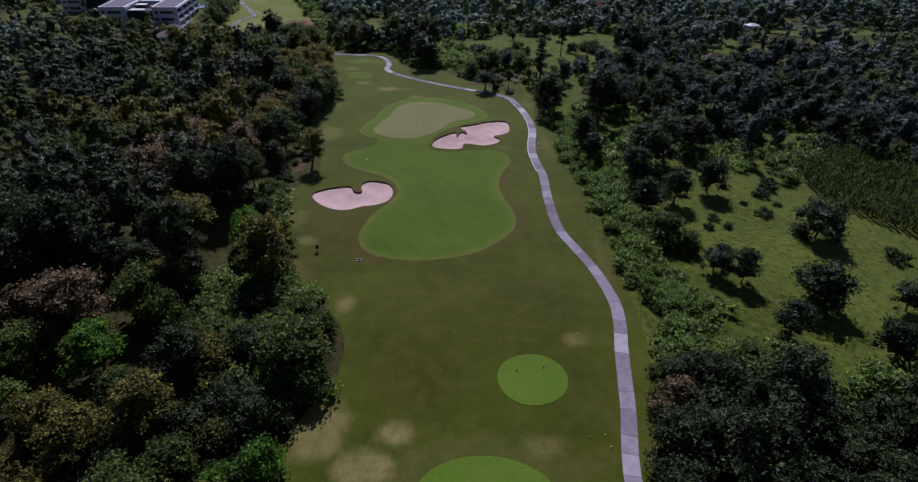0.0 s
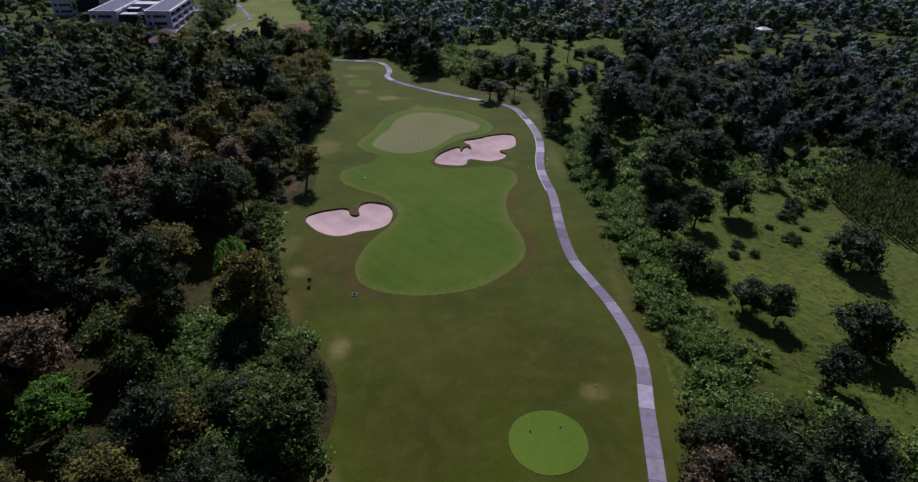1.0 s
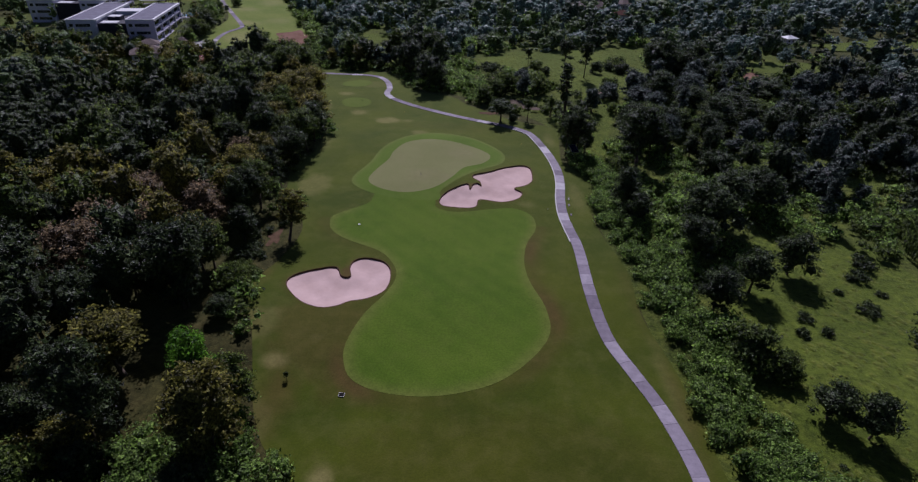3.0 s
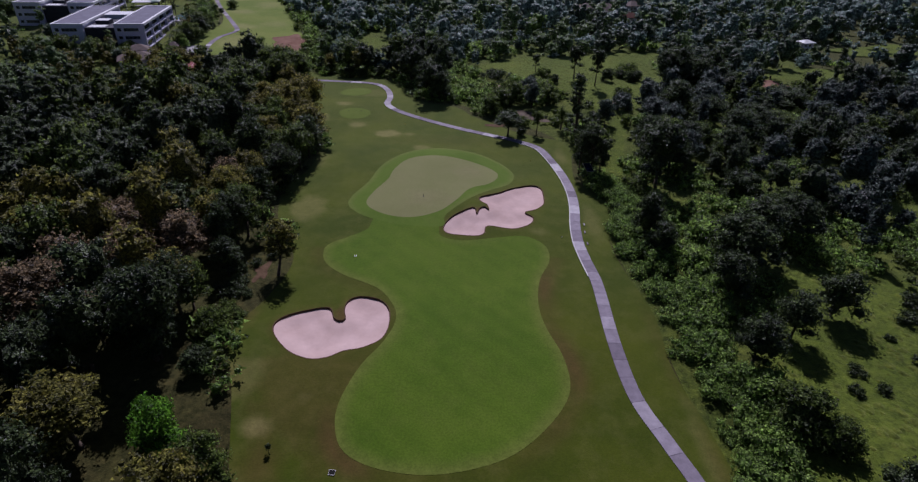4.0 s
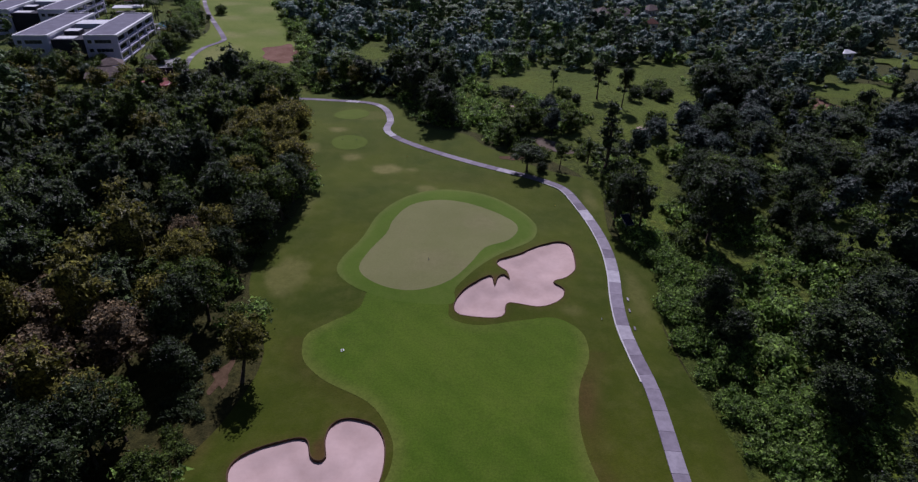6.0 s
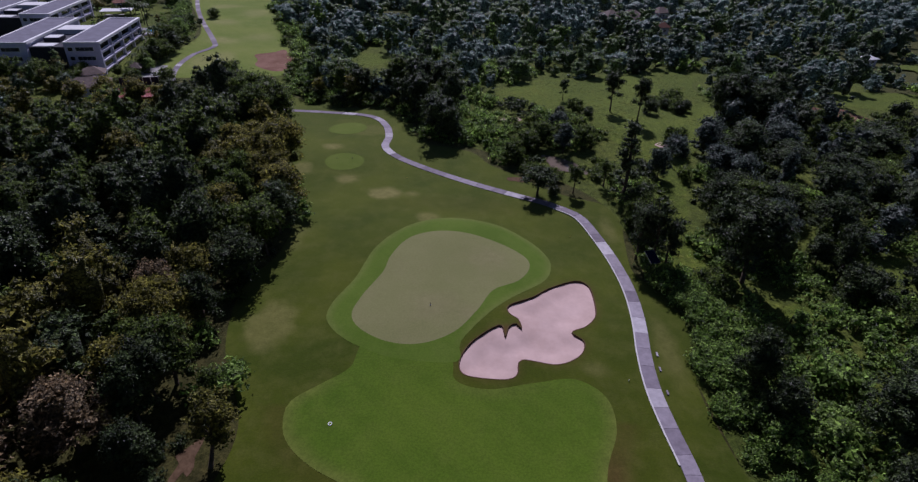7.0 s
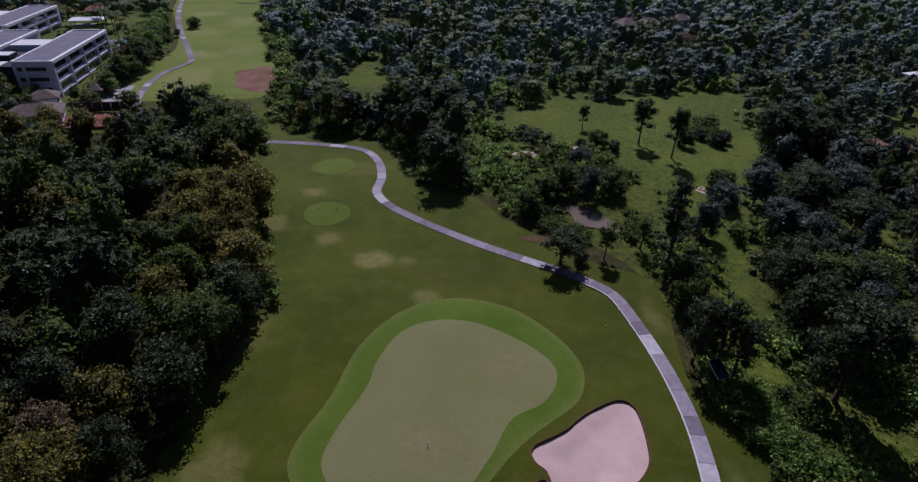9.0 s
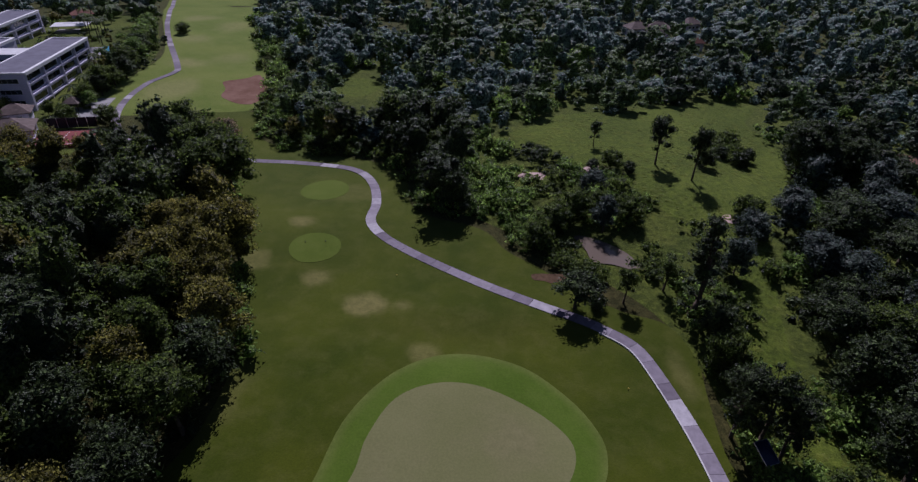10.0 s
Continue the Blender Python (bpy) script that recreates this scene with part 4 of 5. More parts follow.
# trees that stand out of the right wood: form, leaf, x, y, height, crown radius
MARKED = [("open", "dark", 29.0, 191.5, 14.0, 3.2), ("open", "dark", 26.4, 193.5, 14.5, 3.2), ("open", "dark", 31.2, 189.5, 12.5, 3.0), ("column", "dark", 28.4, 219.5, 18.5, 4.2),
          ("open", "dark", 37.5, 281.5, 15.0, 3.4), ("open", "dark", 44.3, 272.0, 16.0, 2.9), ("small", "dark", 51.0, 281.6, 5.0, 2.7), ("small", "mid", 24.8, 278.0, 6.0, 3.2), ("open", "dark", 23.5, 296.4, 8.5, 1.9),
          ("broad", "dark", 45.6, 186.5, 17.0, 6.2), ("young", "dark", 8.2, 220.6, 7.6, 4.4), ("open", "mid", 17.3, 222.5, 8.5, 2.2), ("small", "blue", 40.8, 232.6, 7.6, 3.5), ("small", "blue", 49.4, 246.3, 6.5, 3.7),
          ("broad", "dark", 35.1, 157.2, 12.5, 3.6), ("broad", "dark", 78.6, 217.5, 12.5, 6.4), ("broad", "dark", 66.2, 242.6, 12.5, 5.6), ("broad", "dark", 80.1, 292.8, 11.5, 4.0), ("broad", "dark", 87.0, 292.2, 11.0, 4.0),
          ("small", "dark", 115.5, 263.3, 8.5, 8.0), ("small", "blue", 116.9, 243.2, 8.0, 6.4), ("small", "blue", 126.0, 234.1, 8.0, 6.2), ("small", "mid", 100.1, 236.1, 7.0, 5.5), ("broad", "dark", 51.0, 146.0, 15.0, 6.2), ("broad", "dark", 58.0, 153.0, 13.0, 5.5),  ("broad", "dark", 68.0, 160.0, 13.0, 5.5), ("broad", "dark", 36.5, 150.5, 9.0, 3.4), ("small", "mid", 72.0, 172.0, 7.0, 4.6), ("broad", "dark", 70.0, 203.0, 12.0, 5.2), ("broad", "dark", 45.0, 136.0, 10.0, 4.2),
          ("broad", "dark", 43.5, 119.9, 9.5, 4.1), ("broad", "dark", 53.1, 127.0, 9.5, 4.0), ("low", "mid", 44.5, 107.0, 6.5, 5.6), ("low", "mid", 48.0, 103.5, 5.0, 3.6), ("open", "mid", 25.5, 226.5, 7.0, 2.2),
          ("small", "mid", 29.6, 206.0, 8.5, 3.3), ("small", "dark", 31.0, 213.0, 8.0, 3.2), ("small", "dark", 29.8, 199.5, 7.5, 3.0), ("broad", "blue", 56.0, 233.0, 8.5, 5.2), ("small", "dark", 57.0, 222.0, 8.0, 5.0),
          ("broad", "dark", 48.8, 211.0, 11.0, 4.6), ("broad", "dark", 47.0, 201.5, 12.0, 4.6), ("broad", "mid", 54.0, 209.0, 11.0, 4.8), ("broad", "dark", 51.5, 195.0, 13.0, 5.2), ("broad", "dark", 60.0, 209.0, 11.0, 5.0), ("small", "dark", 52.0, 219.5, 8.5, 4.4), ("small", "blue", 60.5, 229.0, 8.5, 5.0), ("broad", "dark", 70.0, 251.0, 10.5, 5.4),
          ("broad", "blue", 81.4, 253.0, 10.5, 5.8), ("broad", "dark", 77.5, 240.0, 10.0, 5.4), ("small", "blue", 63.0, 257.5, 7.5, 4.4), ("broad", "dark", 79.4, 278.0, 12.5, 5.0), ("broad", "dark", 87.0, 279.5, 12.0, 5.0), ("broad", "mid", 66.0, 215.0, 9.0, 4.6), ("broad", "dark", 88.0, 232.0, 11.0, 6.0)]
SHRUBBY = curve([(33.0, 122.0), (33.0, 190.0), (50.0, 196.0), (64.0, 190.0), (64.0, 168.0), (54.0, 150.0), (44.0, 126.0)], 2.0)
CANE = curve([(92.0, 139.0), (104.0, 113.0), (116.0, 118.0), (131.0, 149.0), (112.0, 163.0)], 2.0)
CLEAR_D = curve(ring(82.0, 193.0, 10.0, 5.5, 0.2, 12), 2.0)
CLEAR_F = curve(ring(111.0, 181.0, 7.5, 4.5, 0.2, 15), 1.5)
CLEAR_E = curve(ring(52.6, 177.4, 3.4, 2.6, 0.2, 13), 1.0)
for x, y, d, pd in scatter(-32, 150, 26, 302, 3.85, rng, off=OFF + (POND, CANE, CLEAR_D, CLEAR_E, CLEAR_F, SOIL_A, CLEAR_A)):
    if d < (3.0 if 58 < y < 85 else 1.5) or x < -32 + (300 - y) * 0.15:
        continue
    gap = cloud(x, y, 0.055, 15.0) + 0.5 * cloud(x, y, 0.15, 2.0)
    if d < 10.5 and 58 < y < 186:
        if rng.random() < 0.06:
            continue
        thicket.add("bush_full", "shrub", x + rng.uniform(-1.8, 1.8), y + rng.uniform(-1.8, 1.8), rng.uniform(0.7, 1.05), rng)
        plant_shrub("shrub" if rng.random() < (0.9 if y > 66 else 0.3) else "mid", x, y, rng.uniform(0.75, 1.65), rng)
    elif gap > -0.16 and math.hypot((x - 18.5) / 7, (y - 237) / 7) > 1:
        v = cloud(x, y, 0.05, 5.0) + rng.uniform(-0.2, 0.2)
        cut = 0.22 if y < 74 else (-0.35 if x < 105 and 115 < y < 212 else (-0.3 if x < 22 else (-0.1 if y < 115 else 0.26)))
        thicket.add("bush_full" if y < 80 else "bush", "shrub" if v > cut else ("mid" if v > cut - 0.25 else "dark"), x, y, rng.uniform(0.7, 1.65), rng)
thicket.finish("thicket", "low bushes of the thicket", "thicket")
for x, y, d, pd in scatter(-32, 175, 24, 302, 6.0, rng, off=OFF + OPEN + (POND, SHRUBBY, CANE, CLEAR_D, CLEAR_D - (0, 6), CLEAR_F, CLEAR_F - (3, 6))):
    if any(math.hypot(x - q[2], y - q[3]) < q[5] + 2.5 for q in MARKED):
        continue
    if d < 2.5 or x < -32 + (300 - y) * 0.15 or (d < 13 and 62 < y < 186) or (x < 50 and 70 < y < 112) or math.hypot(x - 26, y - 189) < 6 or math.hypot((x - 17.5) / 9, (y - 235) / 10) < 1:
        continue
    clump = cloud(x, y, 0.026, 9.0) + 0.5 * cloud(x, y, 0.07, 4.0)
    dense = 0.8 if clump > 0.1 else (0.34 if clump > -0.1 else 0.12)
    if y < 58 or x > 118:
        dense = max(dense, 0.6)
    if x > 38 and 176 < y < 292:
        dense = min(0.75, max(dense, 0.3 if x < 56 else 0.58))
    if x < 26 and y < 300:
        dense *= 0.55
    if x < 47 and 186 < y < 262 and x > 22:
        dense = 0.1
    if math.hypot(x - 29, y - 224) < 8:
        continue
    if x < 4 and y > 228:
        dense *= 0.15
    if 270 < y < 302 and -12 < x < 30:
        dense *= 0.3
    if rng.random() > dense:
        continue
    v = cloud(x, y, 0.03, 12.0) + rng.uniform(-0.3, 0.3)
    # from y 150 on, the hazed grey-green leaf paints part of the haze
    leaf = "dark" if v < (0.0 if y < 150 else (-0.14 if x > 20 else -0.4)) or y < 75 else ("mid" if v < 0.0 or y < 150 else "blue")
    pick = rng.random()
    form = "broad" if pick < 0.42 else ("column" if pick < 0.5 else ("small" if pick < 0.85 else "low"))
    if y > 268 and -14 < x < 40:
        form = "low"
    s = rng.uniform(0.6, 1.05) if form in ("broad", "column") else rng.uniform(1.0, 1.6)
    if d < 40 or y < 95:
        plant_tree(form, leaf, x, y, s, rng)
    else:
        right_wood.add(form if form == "column" else form + "_inner", leaf, x, y, s, rng)
right_wood.finish("woodland", "trees of the open right woodland")

for form, leaf, x, y, h, r in MARKED:
    plant_sized(form, leaf, x, y, h, r, rng)

# trees standing on the near meadow: x, y, height, crown radius
for x, y, h, r in ((51.1, 94.9, 6.0, 3.5), (55.1, 91.5, 6.8, 3.5), (66.5, 85.3, 9.5, 5.0), (80.0, 111.1, 9.5, 5.2), (63.9, 134.0, 9.0, 4.8), (57.3, 76.3, 6.4, 3.7), (83.4, 85.0, 6.5, 3.8), (71.2, 70.5, 7.5, 4.3)):
    plant_sized("small", "dark", x, y, h, r, rng, "dark rounded tree alone on the sunny meadow", "meadow trees")
plant_sized("low", "shrub", 61.5, 60.5, 7.5, 5.2, rng, "bright green tree smothered in creepers", "meadow trees")
for x, y, r in ((71.0, 127.9, 1.6), (73.3, 121.7, 2.0), (79.1, 127.4, 1.5), (81.1, 137.3, 2.4), (77.5, 133.0, 2.0), (57.2, 114.4, 1.2), (62.1, 115.0, 1.7), (60.2, 119.0, 1.6), (93.3, 103.1, 2.1), (49.0, 86.5, 0.9), (84.0, 122.0, 0.7)):
    plant_shrub("dark", x, y, r / 2.3, rng, "small dark bush on the meadow", "meadow bushes")
# bushes on the far meadow and beside the path
for x, y, h, r in ((62.0, 286.0, 4.5, 2.8), (65.5, 290.0, 4.0, 2.6), (58.5, 291.0, 3.5, 2.2), (55.0, 262.0, 2.2, 1.4), (20.5, 279.0, 3.0, 2.2), (29.0, 275.0, 3.2, 2.4)):
    plant_sized("low", "dark", x, y, h, r, rng, "dark bush on the far meadow", "meadow bushes")
plant_sized("low", "dark", 12.4, 221.0, 2.8, 1.8, rng, "low bushy tree beside the cart path")

# dark trees leaning over the path by the start
for x, y, s, leaf in ((28.0, 43.5, 1.0, "dark"), (29.6, 49.5, 1.05, "dark"), (31.2, 56.0, 1.0, "brown"), (33.0, 62.0, 0.95, "dark"), (34.5, 51.0, 1.3, "dark"), (37.0, 58.5, 1.25, "dark"), (36.5, 44.0, 1.3, "dark"), (41.5, 51.5, 1.35, "dark"), (43.5, 62.0, 1.2, "mid")):
    plant_tree("small", leaf, x, y, s * 1.2, rng, "dark thicket tree close beside the cart path")
for x, y in ((30.2, 46.5), (30.6, 53.0), (31.8, 59.0), (32.6, 65.5), (27.6, 39.0)):
    plant_shrub("mid", x, y, rng.uniform(1.0, 1.4), rng)
# woodland end beside the path, trees round the pond, tall trees beyond the meadow
for form, leaf, s, spots in (("broad", "mid", 1.15, ((-76, 267), (-69.2, 259.9), (-80, 273), (-85, 280), (-91, 286), (-73.2, 256.1), (-64.8, 251.8), (-75, 261), (-81, 266), (-87, 273), (-93, 280))),
                             ("broad", "olive", 0.85, ((-118, 257), (-112, 260), (-123, 263), (-107, 266), (-115, 250), (-129, 258))),
                             ("small", "mid", 1.0, ((2.8, 240.5), (6.6, 246.4), (11.4, 251.2), (17.2, 253.6), (23.9, 251.4), (50.7, 252.9))),
                             ("broad", "dark", 1.15, ((72.5, 278.0), (77.9, 282.9), (84.3, 282.7), (90.6, 288.2), (98, 295), (87.4, 278.0)))):
    for x, y in spots:
        at = np.array([x], float), np.array([y], float)
        if not inside(MOWN, *at)[0] and away(PATH[::3], *at, False)[0] > 3.5:
            plant_tree(form, leaf, x, y, s * rng.uniform(0.85, 1.15), rng)
for x, y, s in ((60.1, 295.0, 1.2), (63.8, 304.7, 1.4), (65.5, 298.2, 1.3), (61.9, 288.7, 1.0), (56.4, 301.4, 1.0), (10.7, 233.9, 1.0), (13.6, 230.2, 0.9), (25.2, 233.2, 1.1), (6.7, 235.9, 1.1)):
    plant_shrub("mid", x, y, s * 1.3, rng, "green bush in the grass", "meadow bushes")

# far woods; distance haze is painted in by paler, bluer leaf greens
far = Wood()
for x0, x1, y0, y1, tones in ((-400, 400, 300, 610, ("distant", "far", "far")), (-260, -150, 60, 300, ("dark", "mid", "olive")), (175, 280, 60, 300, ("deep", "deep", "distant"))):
    for x, y, d, pd in scatter(x0, x1, y0, y1, 8.8, rng, extra=2.0, off=OPEN + (FAR_FAIRWAY, MEADOW_FAR, MOWN, CLEAR_B)):
        if pd < 4 or d < (9 if x < -10 else 5) or any(abs(x - hx) < 9 and -22 < y - hy < 8 for hx, hy in HOMES) or (-130 < x < -60 and y < 400 and away(FAR_FAIRWAY[::3], np.array([x]), np.array([y]))[0] < 9) or (-262 < x < -112 and 262 < y < 430) or (y < 470 and cloud(x, y, 0.03, 21.0) + rng.uniform(-0.15, 0.15) < -0.36):
            continue
        v = 0.45 + 0.8 * cloud(x, y, 0.02, 5.0) + rng.uniform(-0.45, 0.45)
        size = rng.choice((0.6, 0.8, 1.0, 1.2, 1.5)) * rng.uniform(0.9, 1.1)
        if y > 430 and rng.random() < 0.25:
            continue
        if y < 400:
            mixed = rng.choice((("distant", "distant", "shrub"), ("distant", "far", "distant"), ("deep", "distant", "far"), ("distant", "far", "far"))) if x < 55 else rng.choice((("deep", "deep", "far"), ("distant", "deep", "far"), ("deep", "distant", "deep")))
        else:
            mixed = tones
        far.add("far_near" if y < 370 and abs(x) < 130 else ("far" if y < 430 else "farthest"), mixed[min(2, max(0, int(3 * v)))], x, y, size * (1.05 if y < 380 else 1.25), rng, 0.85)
        if y < 420 and rng.random() < 0.3:
            far.add("bush", "shrub" if rng.random() < 0.5 else "far", x + rng.uniform(-5, 5), y - rng.uniform(3, 6), rng.uniform(1.2, 2.2), rng)
# woods that close the place beside and behind the start
for x, y, d, pd in scatter(-190, 190, -70, 190, 10.5, rng, off=(MOWN, MEADOW_NEAR), extra=-999.0):
    if d > 3 and pd > 4:
        far.add("farthest", rng.choice(("dark", "mid", "olive")), x, y, rng.uniform(0.9, 1.4), rng)
for x, y, d, pd in scatter(-150, -40, 288, 470, 3.6, rng, off=(FAR_FAIRWAY, MOWN, CLEAR_B)):
    e = away(FAR_FAIRWAY[::3], np.array([x]), np.array([y]))[0]
    if (e < 10 or d < 10) and x > -95 - (y - 300) * 0.42 and pd > 3 and rng.random() < 0.8:
        far.add("bush", "shrub" if rng.random() < 0.7 else "mid", x, y, rng.uniform(0.9, 1.7), rng)
far.finish("far_woodland", "trees of the distant woodland")

# ---------------------------------------------------------------- small grounds
turf("clearing", CLEAR_A, 0.10, 3.0, M_MEADOW, "sunny grass clearing in the far woods", "meadow")
turf("clearing", CLEAR_C, 0.10, 3.0, M_MEADOW, "sunny grass clearing in the far woods", "meadow")
turf("clearing", CLEAR_B, 0.05, 3.0, M_MEADOW, "sunny grass clearing in the far woods", "meadow")


def flat(name, outline, lift, material, label, category, step=2.0):
    v, f = cut_sheet(outline, step)
    me = mesh_of(name, np.c_[v, terrain(v[:, 0], v[:, 1]) + lift], f, material)
    return tagged(new(name, me), label, category, kind="structure")


flat("bare_soil", curve(ring(-43.6, 141.0, 1.5, 3.6, 0.5, 31), 0.6), 0.06, M_LIP, "bare reddish bank under the woodland edge", "soil", 1.0)
flat("bare_soil", SOIL_A, 0.07, M_BARE, "bare reddish soil in a woodland clearing", "soil")
flat("bare_soil", curve(ring(66.5, 237.0, 2.6, 3.6, 0.3, 17), 0.8), 0.07, M_BARE, "small bare patch of reddish soil among trees", "soil", 1.0)
flat("bare_soil", SOIL_B, 0.10, M_BARE, "bare reddish soil beside the far fairway", "soil")
flat("bare_soil", curve(ring(5.3, 229.9, 3.5, 1.8, 0.35, 4), 0.8), 0.09, M_LIP, "bare reddish soil beside the pond", "soil")
v, f = cut_sheet(POND, 1.5)
tagged(new("pond", mesh_of("pond", np.c_[v, np.full(len(v), float(terrain(18.8, 238.5)) + 0.12)], f, M_WATER)), "still muddy pond reflecting the sky", "pond", kind="structure")
for cx, cy, rx, ry, k in ((4.4, 275.9, 3.6, 3.0, 1), (21.3, 278.6, 3.2, 3.0, 2), (47.7, 253.7, 2.2, 1.8, 3)):
    tagged(flat("sand_trap", curve(ring(cx, cy, rx, ry, 0.15, k), 0.7), 0.10, M_SAND, "small pale sand trap on the far meadow", "sand trap", 1.0))

# tall cane crop in rows beyond the near meadow
turf("clearing", CLEAR_D, 0.05, 2.0, M_MEADOW, "sunny grass clearing among thickets", "meadow")
turf("clearing", CLEAR_F, 0.05, 2.0, M_MEADOW, "sunny grass clearing among thickets", "meadow")
turf("clearing", CLEAR_E, 0.05, 1.0, M_MEADOW, "small grassy gap in the thicket", "meadow")
flat("bare_soil", curve(ring(137.0, 160.0, 16.0, 7.0, 0.25, 14, 0.5), 1.5), 0.07, M_BARE, "bare reddish soil beyond the cane crop", "soil")


def cane_crop(zone, row, gap, seed):
    """Rows of upright cane plants, each a fan of long arching blades."""
    nr = np.random.default_rng(seed)
    lo, hi = zone.min(0), zone.max(0)
    vs, fs, n = [], [], 0
    for u in np.arange(lo[0], hi[0], row):
        for w in np.arange(lo[1], hi[1], gap):
            x, y = u + nr.normal() * 0.12 + 0.3 * (w - lo[1]) * 0.2, w + nr.normal() * 0.15
            if not inside(zone, np.array([x]), np.array([y]))[0]:
                continue
            z, tall = float(terrain(x, y)), nr.uniform(2.6, 3.8)
            for k in range(7):
                a, reach, h0 = nr.uniform(0, 6.283), nr.uniform(0.5, 1.1), tall * nr.uniform(0.15, 0.55)
                c, q = math.cos(a), math.sin(a)
                mid = (x + c * reach * 0.45, y + q * reach * 0.45, z + tall * nr.uniform(0.85, 1.0))
                vs += [(x - q * 0.09, y + c * 0.09, z + h0), (x + q * 0.09, y - c * 0.09, z + h0), (mid[0] + q * 0.11, mid[1] - c * 0.11, mid[2]), (mid[0] - q * 0.11, mid[1] + c * 0.11, mid[2]), (x + c * reach, y + q * reach, z + tall * nr.uniform(0.6, 0.8))]
                fs += [(n, n + 1, n + 2, n + 3), (n + 3, n + 2, n + 4)]
                n += 5
    me = mesh_of("cane_crop", vs, fs, LEAF["mid"], smooth=False)
    weights(me, tone=np.repeat(nr.random(n // 5), 5), lobe_core=np.zeros(n))
    tagged(new("cane_crop", me), "tall green cane crop standing in rows", "crop", kind="stuff")


cane_crop(CANE, 1.3, 0.75, 41)

# ---------------------------------------------------------------- golf furniture
M_BLACK = plain("black_plastic", (0.015, 0.015, 0.016), (0.03, 0.03, 0.03), 0.5, scale=4.0)
M_WHITE = plain("white_paint", (0.70, 0.70, 0.70), (0.82, 0.81, 0.80), 0.55, scale=0.5)
M_YELLOW = plain("yellow_paint", (0.70, 0.50, 0.06), (0.80, 0.60, 0.10), 0.55, scale=3.0)
M_STEEL = plain("galvanised_steel", (0.38, 0.39, 0.40), (0.52, 0.53, 0.54), 0.4, 0.8, scale=3.0)


def box(x0, y0, z0, x1, y1, z1, bevel=0.0):
    """Vertices and faces of a block, its upright edges chamfered."""
    if not bevel:
        ring4 = [(x0, y0), (x1, y0), (x1, y1), (x0, y1)]
    else:
        b = bevel
        ring4 = [(x0 + b, y0), (x1 - b, y0), (x1, y0 + b), (x1, y1 - b), (x1 - b, y1), (x0 + b, y1), (x0, y1 - b), (x0, y0 + b)]
    n = len(ring4)
    vs = [(*p, z0) for p in ring4] + [(*p, z1) for p in ring4]
    return vs, [tuple(range(n))[::-1], tuple(range(n, 2 * n))] + [(i, (i + 1) % n, n + (i + 1) % n, n + i) for i in range(n)]


def joined(*lots):
    vs, fs = [], []
    for v, f in lots:
        k = len(vs)
        vs += [tuple(p) for p in v]
        fs += [tuple(i + k for i in q) for q in f]
    return vs, fs


def solid(name, arrays, material, parent, label=""):
    return part(name, mesh_of(name, *arrays, material, smooth=False), parent, label)


def stake(name, x, y, h, r, cap, material, label, category, group):
    root = thing(name, (x, y, float(terrain(x, y)) + 0.04), label, category, group)
    solid("post", rods([((0, 0, -0.1), (0, 0, h), r, r * 0.8)], 8), material, root)
    solid("cap", rods([((0, 0, h), (0, 0, h + cap), r * 1.6, r * 1.1)], 8), material, root)
    return root


for x, y in ((9.7, 65.8), (14.0, 66.7), (-45.8, 238.6), (-41.7, 239.3)):
    stake("tee_marker", x, y, 0.24, 0.08, 0.06, M_BLACK, "short black marker standing on the tee", "tee marker", "tee markers")
for x, y in ((18.8, 53.1), (20.9, 53.5), (21.3, 51.4), (17.4, 158.6), (20.6, 74.8), (13.9, 201.7), (-25.2, 228.8)):
    stake("stake", x, y, 0.24, 0.06, 0.06, M_YELLOW if y != 158.6 else M_WHITE, "short painted stake in the rough", "stake", "course stakes")

root = thing("flag_hole", (-14.7, 173.7, float(terrain(-14.7, 173.7)) + 0.07), "dark hole with a short pin on the green", "hole")
solid("cup", rods([((0, 0, -0.1), (0, 0, 0.03), 0.16, 0.16)], 12), M_BLACK, root)
solid("pin", rods([((0, 0, 0), (0, 0, 0.6), 0.05, 0.04)], 6), M_BLACK, root)

M_DULL = plain("weathered_black_rubber", (0.012, 0.012, 0.012), (0.025, 0.024, 0.022), 0.95, scale=3.0, spec=0.05)
root = thing("distance_marker", (-20.2, 96.3, float(terrain(-20.2, 96.3)) + 0.06), "dark framed plate set in the grass", "marker plate", turn=-4)
solid("frame", joined(box(-0.43, -0.40, 0, 0.43, -0.36, 0.11), box(-0.43, 0.36, 0, 0.43, 0.40, 0.11), box(-0.43, -0.36, 0, -0.39, 0.36, 0.11), box(0.39, -0.36, 0, 0.43, 0.36, 0.11)), M_KERB, root)
solid("plate", box(-0.388, -0.358, 0, 0.388, 0.358, 0.1), M_DULL, root)

